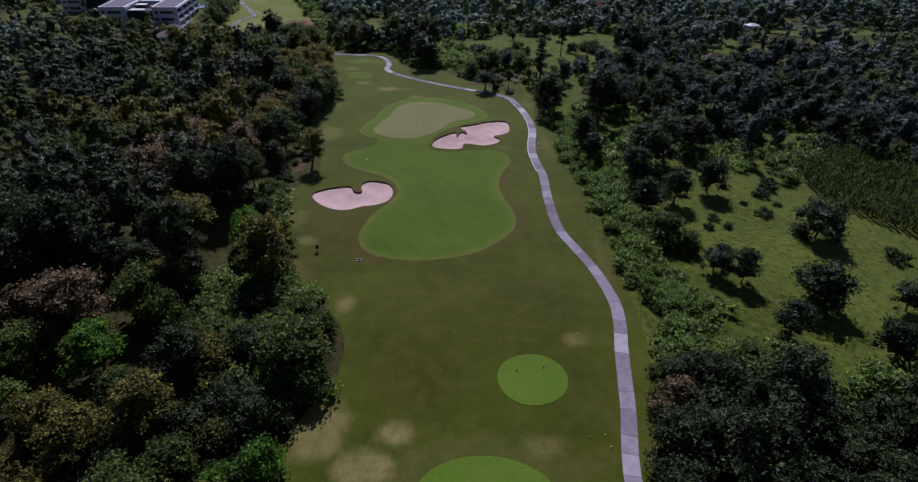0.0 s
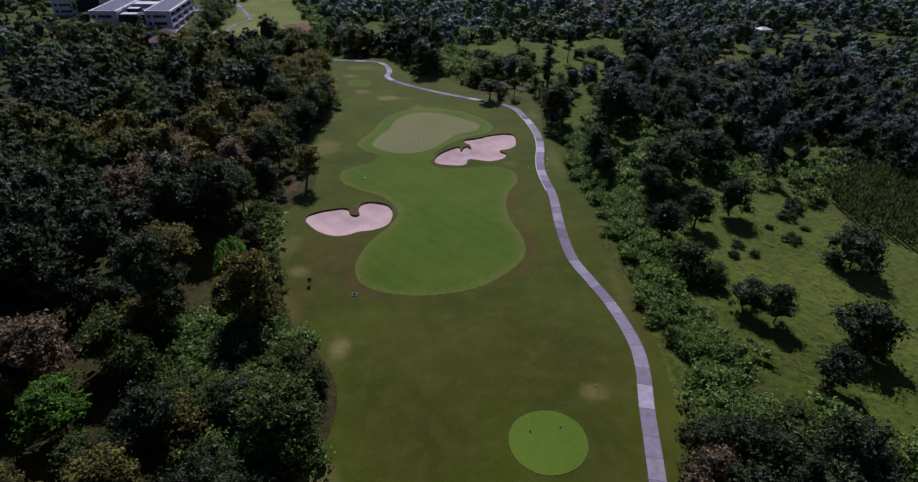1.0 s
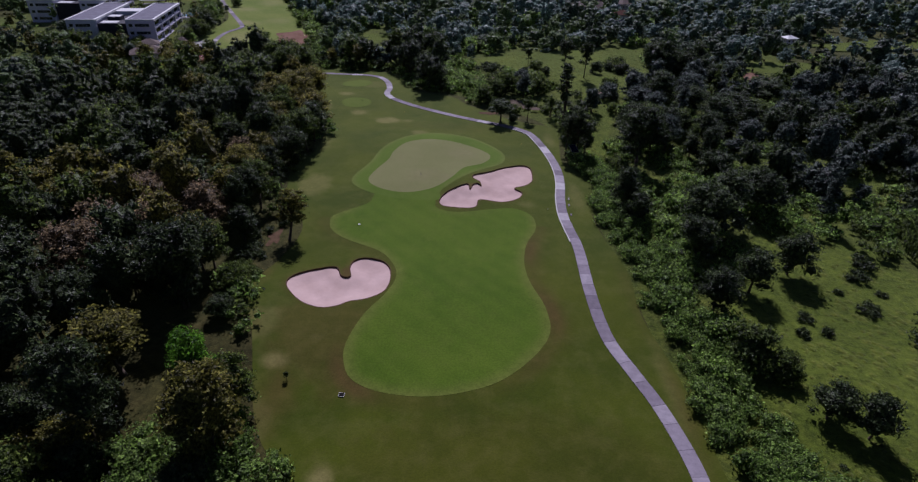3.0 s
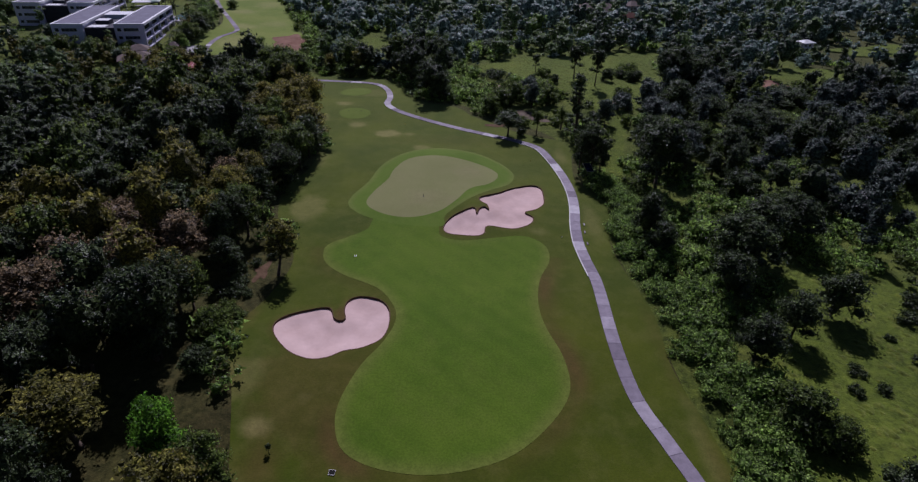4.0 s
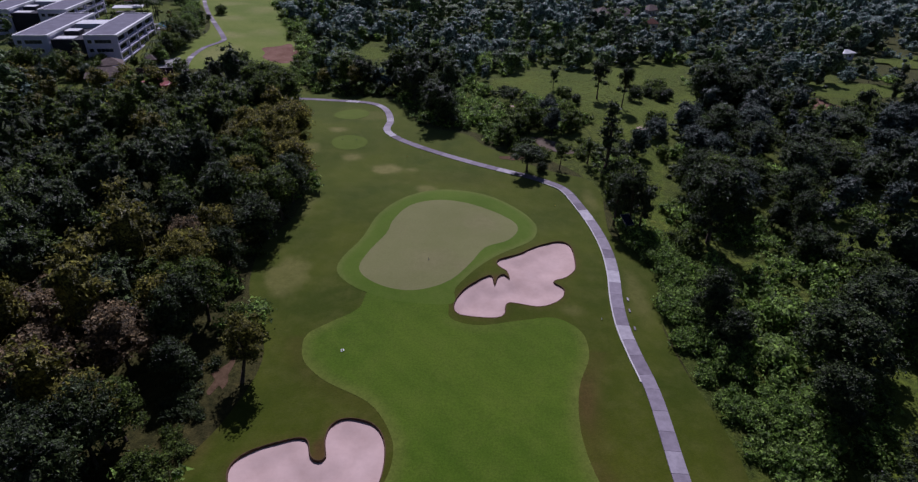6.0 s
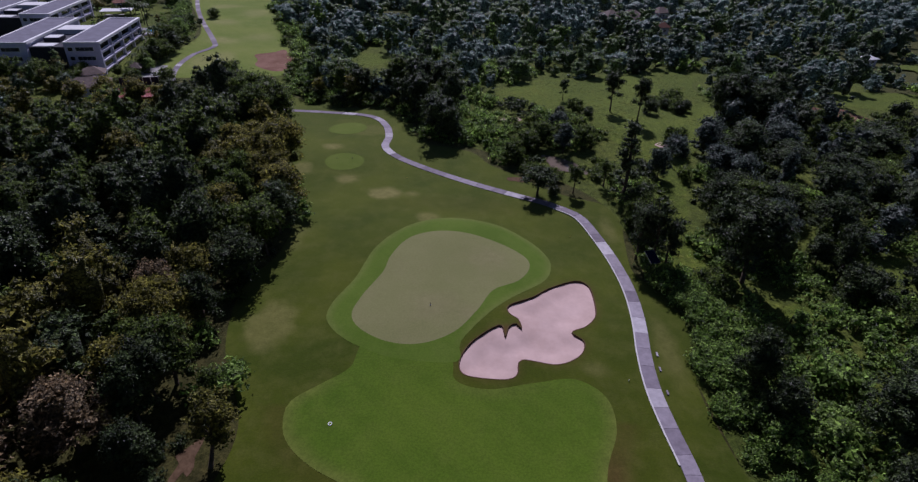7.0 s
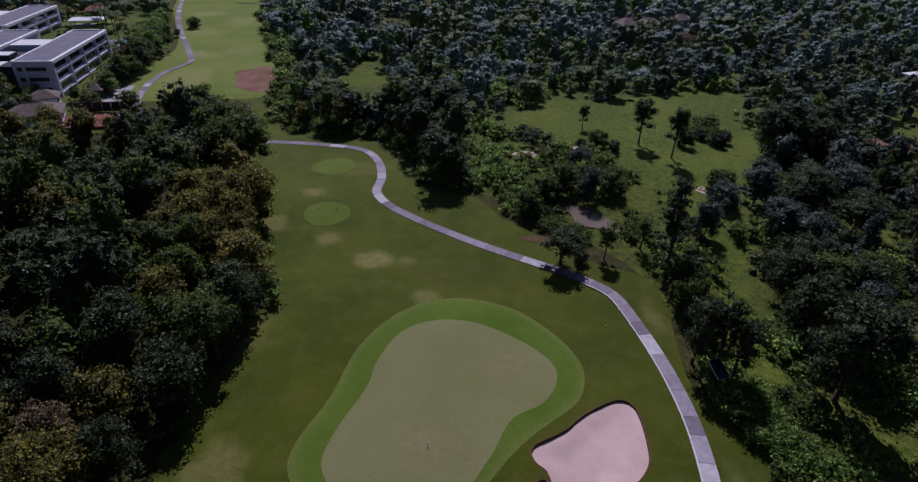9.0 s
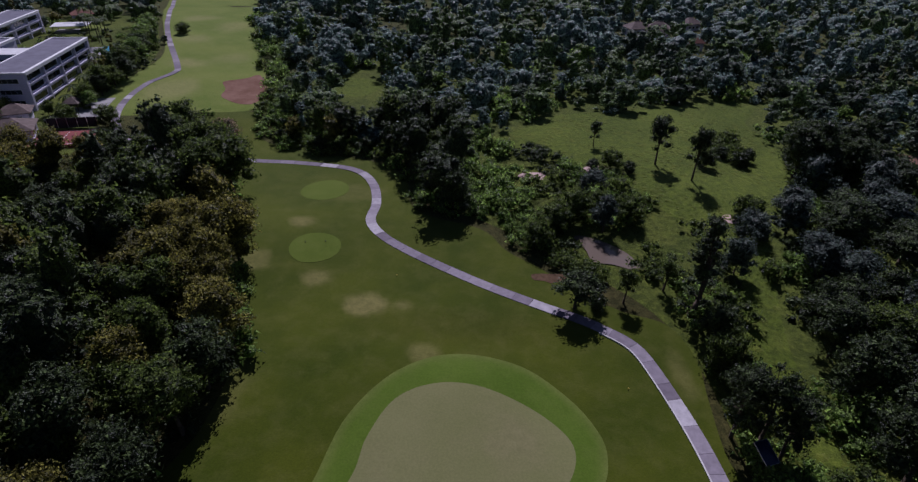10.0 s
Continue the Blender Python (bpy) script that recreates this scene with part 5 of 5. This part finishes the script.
root = thing("distance_disc", (-26.6, 147.3, float(terrain(-26.6, 147.3)) + 0.08), "pale ring-shaped disc set in the fairway", "marker disc")
ringv = [(r * math.cos(a), r * math.sin(a), z) for r, z in ((0.2, 0.02), (0.2, 0.09), (0.29, 0.09), (0.31, 0.02)) for a in [2 * math.pi * i / 16 for i in range(16)]]
solid("rim", (ringv, [(r * 16 + i, r * 16 + (i + 1) % 16, (r + 1) * 16 + (i + 1) % 16, (r + 1) * 16 + i) for r in range(3) for i in range(16)]), M_WHITE, root)
solid("disc", rods([((0, 0, -0.05), (0, 0, 0.05), 0.2, 0.2)], 16), M_TEE, root)

# young trees planted in the rough
plant_tree("open", "dark", -29.2, 99.0, 0.15, rng, "thin young sapling planted in the rough", "saplings")

# solar lamp by the path
root = thing("solar_panel", (27.4, 187.4, float(terrain(27.4, 187.4))), "dark solar panel in a pale frame on a post", "solar panel", turn=20)
M_CELL = plain("solar_cells", (0.010, 0.014, 0.035), (0.016, 0.020, 0.05), 0.15, scale=2.0, spec=0.6)
solid("post", rods([((0, 0, -0.3), (0, 0, 4.6), 0.09, 0.08)], 10), M_STEEL, root)
panel = solid("panel", box(-1.0, -1.5, 0, 1.0, 1.5, 0.05), M_CELL, root)
rails = solid("frame", joined(box(-1.04, -1.54, -0.04, -1.0, 1.54, 0.08), box(1.0, -1.54, -0.04, 1.04, 1.54, 0.08), box(-1.0, -1.54, -0.04, 1.0, -1.5, 0.08), box(-1.0, 1.5, -0.04, 1.0, 1.54, 0.08)), M_STEEL, root)
for q in (panel, rails):
    q.matrix_basis = pose(0, 0, 4.7, 24, 0, 0)

root = thing("pole", (-24.3, 295.0, float(terrain(-24.3, 295.0))), "slender pale mast among the trees", "pole")
solid("mast", rods([((0, 0, -0.4), (0, 0, 15.0), 0.14, 0.07)], 8), M_STEEL, root)
solid("arm", rods([((-0.7, 0, 14.6), (0.7, 0, 14.6), 0.05, 0.05)], 6), M_STEEL, root)

# ---------------------------------------------------------------- buildings
# pale render with the lavender of skylit shade mixed into its colour
M_WALL = plain("skylit_pale_render", (0.62, 0.59, 0.74), (0.72, 0.69, 0.82), 0.85, scale=0.25)
M_PARAPET = plain("white_parapet", (0.74, 0.74, 0.75), (0.85, 0.85, 0.85), 0.7, scale=0.3)
M_ROOF = plain("grey_roof_felt", (0.135, 0.13, 0.165), (0.19, 0.185, 0.23), 0.9, scale=0.3)
M_LITE = plain("white_roof_sheet", (0.60, 0.60, 0.60), (0.74, 0.74, 0.74), 0.6, scale=0.3)
M_DARKWALL = plain("dark_cladding", (0.020, 0.020, 0.030), (0.040, 0.040, 0.052), 0.6, scale=0.5)
M_BRICK = plain("brown_roof_tile", (0.10, 0.075, 0.065), (0.18, 0.135, 0.12), 0.85, scale=0.8, bump=0.03)
M_RED = plain("red_roof_tile", (0.20, 0.085, 0.06), (0.28, 0.13, 0.09), 0.85, scale=0.8, bump=0.03)
M_COURT = plain("red_court", (0.19, 0.045, 0.042), (0.25, 0.062, 0.055), 0.85, scale=0.3)
M_POOL = Mat("pool_water", 0.05, spec=0.5).color((0.10, 0.36, 0.50)).m
M_PAVE = plain("pale_paving", (0.26, 0.25, 0.25), (0.38, 0.37, 0.36), 0.9, scale=0.5)
glass = Mat("window_glass", 0.08, spec=0.6)
glass.color(glass.mix(glass.random(), (0.012, 0.014, 0.02), (0.05, 0.055, 0.07)))
M_GLASS = glass.m


def window(root, x, y, z, w, h, axis, panes=3):
    """A window band with its frame, panes and mullions. axis: 'x' faces -y, 'y' faces +x."""
    def turned(v, f):
        return ([(x + a, y + b, z + c) for a, b, c in v], f) if axis == "x" else ([(x - b, y + a, z + c) for a, b, c in v], f)
    t = 0.1
    frame_part = solid("window", turned(*joined(box(0, -0.06, 0, w, 0.1, t), box(0, -0.06, h - t, w, 0.1, h), box(0, -0.06, t, t, 0.1, h - t), box(w - t, -0.06, t, w, 0.1, h - t))), M_PARAPET, root)
    step = (w - 2 * t) / panes
    for i in range(panes):
        solid("pane", turned(*box(t + i * step + 0.04, -0.02, t, t + (i + 1) * step - 0.04, 0.03, h - t)), M_GLASS, frame_part)
    return frame_part


def wing(root, x0, x1, length, base, top, facing):
    """A long block with a flat roof inside a white parapet; its long side (facing +1: right) stands back between framing slabs."""
    side = x1 if facing > 0 else x0
    inset = 0.9 * facing
    a, b = (x0, x1 - 0.9) if facing > 0 else (x0 + 0.9, x1)
    solid("wall", box(a, 0.0, base, b, length, top - 0.9), M_WALL, root, "pale rendered wall")
    solid("gable", box(x0, -0.35, base, x1, -0.002, top - 0.5), M_WALL, root, "pale rendered end wall")
    solid("gable", box(x0, length + 0.002, base, x1, length + 0.35, top - 0.5), M_WALL, root, "pale rendered end wall")
    solid("roof", box(x0 + 0.5, 0.1, top - 0.88, x1 - 0.5, length - 0.1, top - 0.3), M_ROOF, root, "grey flat roof")
    solid("parapet", joined(box(x0, -0.45, top - 0.48, x1 + 0.2, 0.08, top), box(x0, length - 0.08, top - 0.48, x1 + 0.2, length + 0.45, top),
                            box(x1 - 0.75, 0.082, top - 0.9, x1 + 0.25, length - 0.082, top), box(x0 - 0.1, 0.082, top - 0.9, x0 + 0.48, length - 0.082, top)), M_PARAPET, root, "white parapet")
    storeys = int((top - base - 0.9) / 3.3)
    for s in range(storeys):
        z = top - 1.2 - 3.3 * (s + 1) + 1.2
        window(root, x0 + 1.0, -0.37, z, 1.8, 1.5, "x", 1)
        window(root, x0 + 3.6, -0.37, z, 6.2, 1.5, "x", 4)
        if facing > 0:
            solid("balcony", box(x1 - 0.88, 0.1, z - 0.72, x1 - 0.05, length - 0.1, z - 0.28), M_WALL, root, "pale sill band")
            for k in range(4):
                window(root, x1 - 0.86, 1.2 + k * length / 4, z + 0.1, length / 4 - 2.4, 1.75, "y", 8)
    if facing > 0:
        for k in range(5):
            y = max(0.1, min(length - 0.7, k * length / 4 - 0.3))
            solid("fin", box(x1 - 0.86, y, base, x1 - 0.02, y + 0.6, top - 0.92), M_WALL, root)


def hotel(x, y, turn, length, base, top):
    root = thing("building", (x, y, 0.0), "long pale flat-roofed block with white parapets and dark windows", "building", "hotel blocks", turn)
    wing(root, -12.0, 0.0, length, base, top, 1)
    wing(root, -36.5, -24.4, length, base, top, -1)
    solid("link", box(-24.28, 1.0, base, -12.02, length - 6, top - 2.2), M_DARKWALL, root, "dark clad middle block")
    solid("link_roof", joined(box(-24.2, 1.1, top - 2.19, -12.1, 8.0, top - 2.0), box(-22.5, 9.5, top - 2.19, -17.0, 15.0, top - 0.6), box(-16.2, 11.0, top - 2.19, -12.6, 19.0, top - 1.4)), M_DARKWALL, root)
    solid("canopy", box(-23.6, 24.0, top - 2.19, -12.4, 33.0, top - 0.35), M_LITE, root, "white roof sheet")
    solid("canopy", box(-22.3, 9.7, top - 0.59, -17.2, 14.8, top - 0.42), M_LITE, root, "white roof sheet")
    solid("canopy", box(-23.5, 2.0, top - 1.99, -16.5, 7.0, top - 1.8), M_LITE, root, "white roof sheet")
    return root


hotel(-147.0, 304.0, 11.7, 48.0, 1.4, 14.0)
hotel(-196.5, 351.0, 11.7, 46.0, 3.0, 14.2)


def hip_house(x, y, w, d, wall_h, roof_h, material, turn, label, group="", over=0.8, open_sides=False):
    z = float(terrain(x, y))
    root = thing("house" if not open_sides else "pavilion", (x, y, z), label, "house" if not open_sides else "pavilion", group, turn)
    if open_sides:
        for a in (-1, 1):
            for b in (-1, 1):
                solid("post", box(a * w / 2 - 0.12, b * d / 2 - 0.12, -0.3, a * w / 2 + 0.12, b * d / 2 + 0.12, wall_h, 0.03), M_BARK, root)
        solid("floor_slab", box(-w / 2 - 0.3, -d / 2 - 0.3, -0.3, w / 2 + 0.3, d / 2 + 0.3, 0.2, 0.1), M_PAVE, root)
    else:
        solid("wall", box(-w / 2, -d / 2, -0.4, w / 2, d / 2, wall_h), M_WALL, root)
        for k in range(max(1, int(w / 3))):
            window(root, -w / 2 + 0.7 + k * 3.0, -d / 2 - 0.03, 1.0, 1.6, 1.3, "x", 2)
    W, D = w / 2 + over, d / 2 + over
    r = max(0.0, W - D)
    vs = [(-W, -D, wall_h - 0.1), (W, -D, wall_h - 0.1), (W, D, wall_h - 0.1), (-W, D, wall_h - 0.1), (-W, -D, wall_h + 0.08), (W, -D, wall_h + 0.08), (W, D, wall_h + 0.08), (-W, D, wall_h + 0.08), (-r - 0.05, 0, wall_h + roof_h), (r + 0.05, 0, wall_h + roof_h)]
    fs = [(3, 2, 1, 0), (0, 1, 5, 4), (1, 2, 6, 5), (2, 3, 7, 6), (3, 0, 4, 7), (4, 5, 9, 8), (5, 6, 9), (6, 7, 8, 9), (7, 4, 8)]
    solid("roof", (vs, fs), material, root)
    solid("ridge", rods([((-r - 0.1, 0, wall_h + roof_h), (r + 0.1, 0, wall_h + roof_h), 0.14, 0.14)], 6), material, root)
    return root


hip_house(-141.5, 283.5, 13.0, 9.0, 3.0, 2.6, M_BRICK, 28, "low house with a brown hipped tile roof")
hip_house(-146.5, 295.0, 7.0, 6.0, 3.2, 2.2, M_BRICK, 28, "low house with a brown hipped tile roof")
hip_house(-137.0, 306.5, 3.6, 3.6, 2.6, 1.7, M_BRICK, 12, "small open garden pavilion with a dark roof", open_sides=True)
hip_house(-195.0, 399.0, 13.0, 8.0, 3.0, 0.5, M_LITE, 20, "open pavilion with a low white roof", open_sides=True)
hip_house(-208.0, 428.0, 9.0, 7.0, 3.0, 2.6, M_RED, 40, "house with a reddish tile roof among palms")
for x, y, w, d, m, t in ((75.0, 470.0, 12, 9, M_BRICK, 20), (88.0, 474.0, 11, 8, M_BRICK, -15), (84.0, 462.0, 9, 7, M_BRICK, 5), (95.0, 437.0, 10, 6, M_RED, 10), (110.0, 490.0, 10, 8, M_BRICK, 30)):
    hip_house(x, y, w, d, 3.5, 3.2, m, t, "village house with a tiled hipped roof in the woods" if m != M_RED else "village house with an orange-red tiled roof", "village houses")
hip_house(180.0, 379.0, 7.0, 5.0, 3.0, 1.4, M_LITE, 20, "hut with a pale sheet roof in a clearing")

# tennis court, pool and gardens beside the hotel
def flat_box(name, x, y, w, d, h, turn, material, label, category, kind="structure"):
    ob = new(name, mesh_of(name, *box(-w / 2, -d / 2, -0.6, w / 2, d / 2, h), material, smooth=False))
    ob.matrix_basis = pose(x, y, float(terrain(x, y)), 0, 0, turn)
    return tagged(ob, label, category, kind=kind)


court = flat_box("tennis_court", -127.0, 285.5, 15.0, 12.0, 0.55, 16, M_COURT, "small court with a faded red surface", "sports court")
for k, q in enumerate(((-6.6, -5.2, 6.6, -5.1), (-6.6, 5.1, 6.6, 5.2), (-6.6, -5.1, -6.5, 5.1), (6.5, -5.1, 6.6, 5.1), (-0.05, -5.1, 0.05, 5.1), (-6.5, -0.05, -0.05, 0.05))):
    part("line", mesh_of("line", *box(q[0], q[1], 0.5, q[2], q[3], 0.556), M_WHITE, smooth=False), court, "white court line")
fence = thing("court_fence", (-129.0, 293.0, float(terrain(-129, 293))), "dark mesh fence behind the red court", "fence", turn=16)
for k in range(6):
    solid("post", rods([((-6.5 + 2.6 * k, 0, -0.3), (-6.5 + 2.6 * k, 0, 3.2), 0.05, 0.05)], 6), M_STEEL, fence)
for k in range(5):
    solid("panel", box(-6.42 + 2.6 * k, -0.03, 0.1, -3.98 + 2.6 * k, 0.03, 3.1), M_DARKWALL, fence, "dark mesh panel")
flat_box("terrace", -161.5, 371.0, 16.0, 26.0, 0.10, 14, M_PAVE, "pale paved pool terrace", "paving")
flat_box("pool", -161.0, 372.0, 8.0, 17.0, 0.14, 14, M_POOL, "bright blue swimming pool", "pool")
flat_box("lawn", -186.0, 406.0, 15.0, 11.0, 0.1, 14, M_FARFAIR, "sunny lawn beside the pavilion", "lawn")
flat_box("forecourt", -134.5, 318.0, 7.0, 46.0, 0.08, 14, M_PAVE, "paved garden walk beside the building", "paving")

garden = random.Random(77)
for k in range(26):
    t = k / 25
    x, y = -137.5 - 26 * t ** 1.4 + garden.uniform(-3, 2.5), 312 + 96 * t + garden.uniform(-2, 2)
    plant_tree("small" if garden.random() < 0.6 else "low", garden.choice(("mid", "shrub", "dark", "mid")), x, y, garden.uniform(0.8, 1.25), garden, "rounded garden tree along the fairway edge", "garden trees")
for x, y, s in ((-140.5, 300.0, 0.7), (-133.0, 297.0, 0.8), (-136.5, 300.5, 0.6), (-150.0, 290.0, 0.9), (-152.0, 297.5, 0.8), (-120.0, 296.0, 0.9), (-156.5, 288.0, 1.1), (-165.0, 293.0, 1.2), (-176.0, 290.0, 1.2), (-188.0, 289.0, 1.2)):
    plant_tree("small", "mid", x, y, s * 1.1, garden, "rounded garden tree beside the building", "garden trees")
for x, y, h, r in ((-133.5, 309.0, 5.5, 2.6), (-136.2, 320.5, 6.5, 3.0), (-136.0, 328.5, 7.5, 3.4), (-136.8, 337.0, 8.0, 3.8), (-141.0, 345.5, 9.5, 4.6), (-142.5, 355.5, 9.0, 4.6), (-147.0, 366.0, 8.5, 4.2), (-151.5, 378.0, 8.5, 4.2), (-155.5, 388.0, 8.0, 4.0), (-158.0, 398.0, 8.0, 4.2)):
    plant_sized("broad", garden.choice(("mid", "dark", "shrub")), x, y, h, r, garden, "leafy garden tree along the fairway edge", "garden trees")
plant_tree("small", "mid", -146.0, 402.0, 1.0, garden, "lone rounded tree on the far fairway", "fairway trees")
plant_tree("small", "dark", -144.5, 382.0, 0.5, garden, "small dark bush on the far fairway", "fairway trees")


beds = Wood()
for x, y, d, pd in scatter(-240, -112, 264, 430, 6.4, garden, off=(FAR_FAIRWAY, MOWN)):
    u, v = (x + 147) * 0.979 + (y - 304) * 0.203, -(x + 147) * 0.203 + (y - 304) * 0.979
    p, q = (x + 196.5) * 0.979 + (y - 351) * 0.203, -(x + 196.5) * 0.203 + (y - 351) * 0.979
    busy = (-39 < u < 3 and -3 < v < 51) or (-39 < p < 3 and -3 < q < 49) or math.hypot(x + 162, y - 371) < 13 or math.hypot(x + 127, y - 285.5) < 10 or math.hypot(x + 186, y - 406) < 8
    if busy or pd < 4 or math.hypot(x + 141.5, y - 283.5) < 9 or math.hypot(x + 146.5, y - 295) < 6 or math.hypot(x + 195, y - 399) < 9 or garden.random() < 0.3:
        continue
    if y < 300 and x < -150 or garden.random() < 0.12:
        beds.add("far_near", garden.choice(("distant", "deep", "olive")), x, y, garden.uniform(0.6, 1.0), garden)
    else:
        beds.add("bush", garden.choice(("shrub", "mid", "dark")), x, y, garden.uniform(0.6, 1.2), garden)
beds.finish("garden_shrubs", "bushes in the hotel garden", "shrubs")


def palm(x, y, h, rng):
    root = thing("palm", (x, y, float(terrain(x, y))), "tall slender palm in the hotel garden", "palm", "garden palms", rng.uniform(0, 360))
    lean = rng.uniform(0.2, 0.9)
    solid("trunk", rods([((0, 0, -0.3), (lean * 0.3, 0, h * 0.5), 0.22, 0.16), ((lean * 0.3, 0, h * 0.5), (lean, 0, h), 0.16, 0.12)], 7), M_BARK, root)
    for k in range(12):
        a, up = 2 * math.pi * k / 12 + rng.uniform(-0.2, 0.2), rng.uniform(0.0, 0.8)
        vs, fs = [], []
        for j in range(6):
            t = j / 5
            r, z = 3.0 * t, h + up * 1.6 * t - 2.4 * t * t
            w = 0.42 * math.sin(math.pi * min(0.98, 0.12 + 0.86 * t))
            for side, dz in ((-1, -0.18), (0, 0.0), (1, -0.18)):
                vs.append((lean + r * math.cos(a) - side * w * math.sin(a), r * math.sin(a) + side * w * math.cos(a), z + dz))
        for j in range(5):
            for i in range(2):
                fs.append((j * 3 + i, (j + 1) * 3 + i, (j + 1) * 3 + i + 1, j * 3 + i + 1))
        solid("frond", (vs, fs), LEAF["mid"], root)
    return root


for x, y, h in ((-140.8, 315.0, 5.5), (-142.5, 322.0, 6.0), (-144.0, 331.0, 7.0), (-147.5, 339.0, 7.5), (-149.5, 347.0, 7.0), (-139.0, 308.0, 4.5)):
    palm(x, y, h, garden)
for k in range(12):
    palm(-166.0 - 3.2 * k + garden.uniform(-4, 4), 378.0 + 3.8 * k + garden.uniform(-8, 8), garden.uniform(7, 11), garden)

# tussocks of long grass on the meadows
def tussocks(zones, step, seed):
    rng = random.Random(seed)
    nr = np.random.default_rng(seed)
    vs, fs, n = [], [], 0
    for zone in zones:
        lo, hi = zone.min(0), zone.max(0)
        k = int((hi - lo).prod() / step ** 2)
        p = nr.uniform(lo, hi, (k, 2))
        p = p[inside(zone, p[:, 0], p[:, 1])]
        for x, y in p:
            if cloud(x, y, 0.08, 31.0) + rng.uniform(-0.25, 0.25) < 0.0:
                continue
            r, h = rng.uniform(0.4, 1.1), rng.uniform(0.06, 0.2)
            z = float(terrain(x, y)) + 0.04
            m = 7
            ang = np.arange(m) * 2 * math.pi / m + rng.uniform(0, 1)
            rad = r * nr.uniform(0.6, 1.2, m)
            base = np.c_[x + rad * np.cos(ang), y + rad * np.sin(ang), np.full(m, z)]
            mid = np.c_[x + 0.55 * rad * np.cos(ang + 0.3), y + 0.55 * rad * np.sin(ang + 0.3), z + h * nr.uniform(0.6, 1.1, m)]
            vs += [base, mid, [(x, y, z + h)]]
            for i in range(m):
                j = (i + 1) % m
                fs += [(n + i, n + j, n + m + i), (n + j, n + m + j, n + m + i), (n + m + i, n + m + j, n + 2 * m)]
            n += 2 * m + 1
    me = mesh_of("grass_tussocks", np.concatenate(vs), fs, M_MEADOW)
    weights(me, dry=nr.random(len(me.vertices)) * 0.35)
    tagged(new("grass_tussocks", me), "low tussocks of long green meadow grass", "grass", kind="stuff")


tussocks((MEADOW_NEAR, MEADOW_FAR), 1.7, 8)
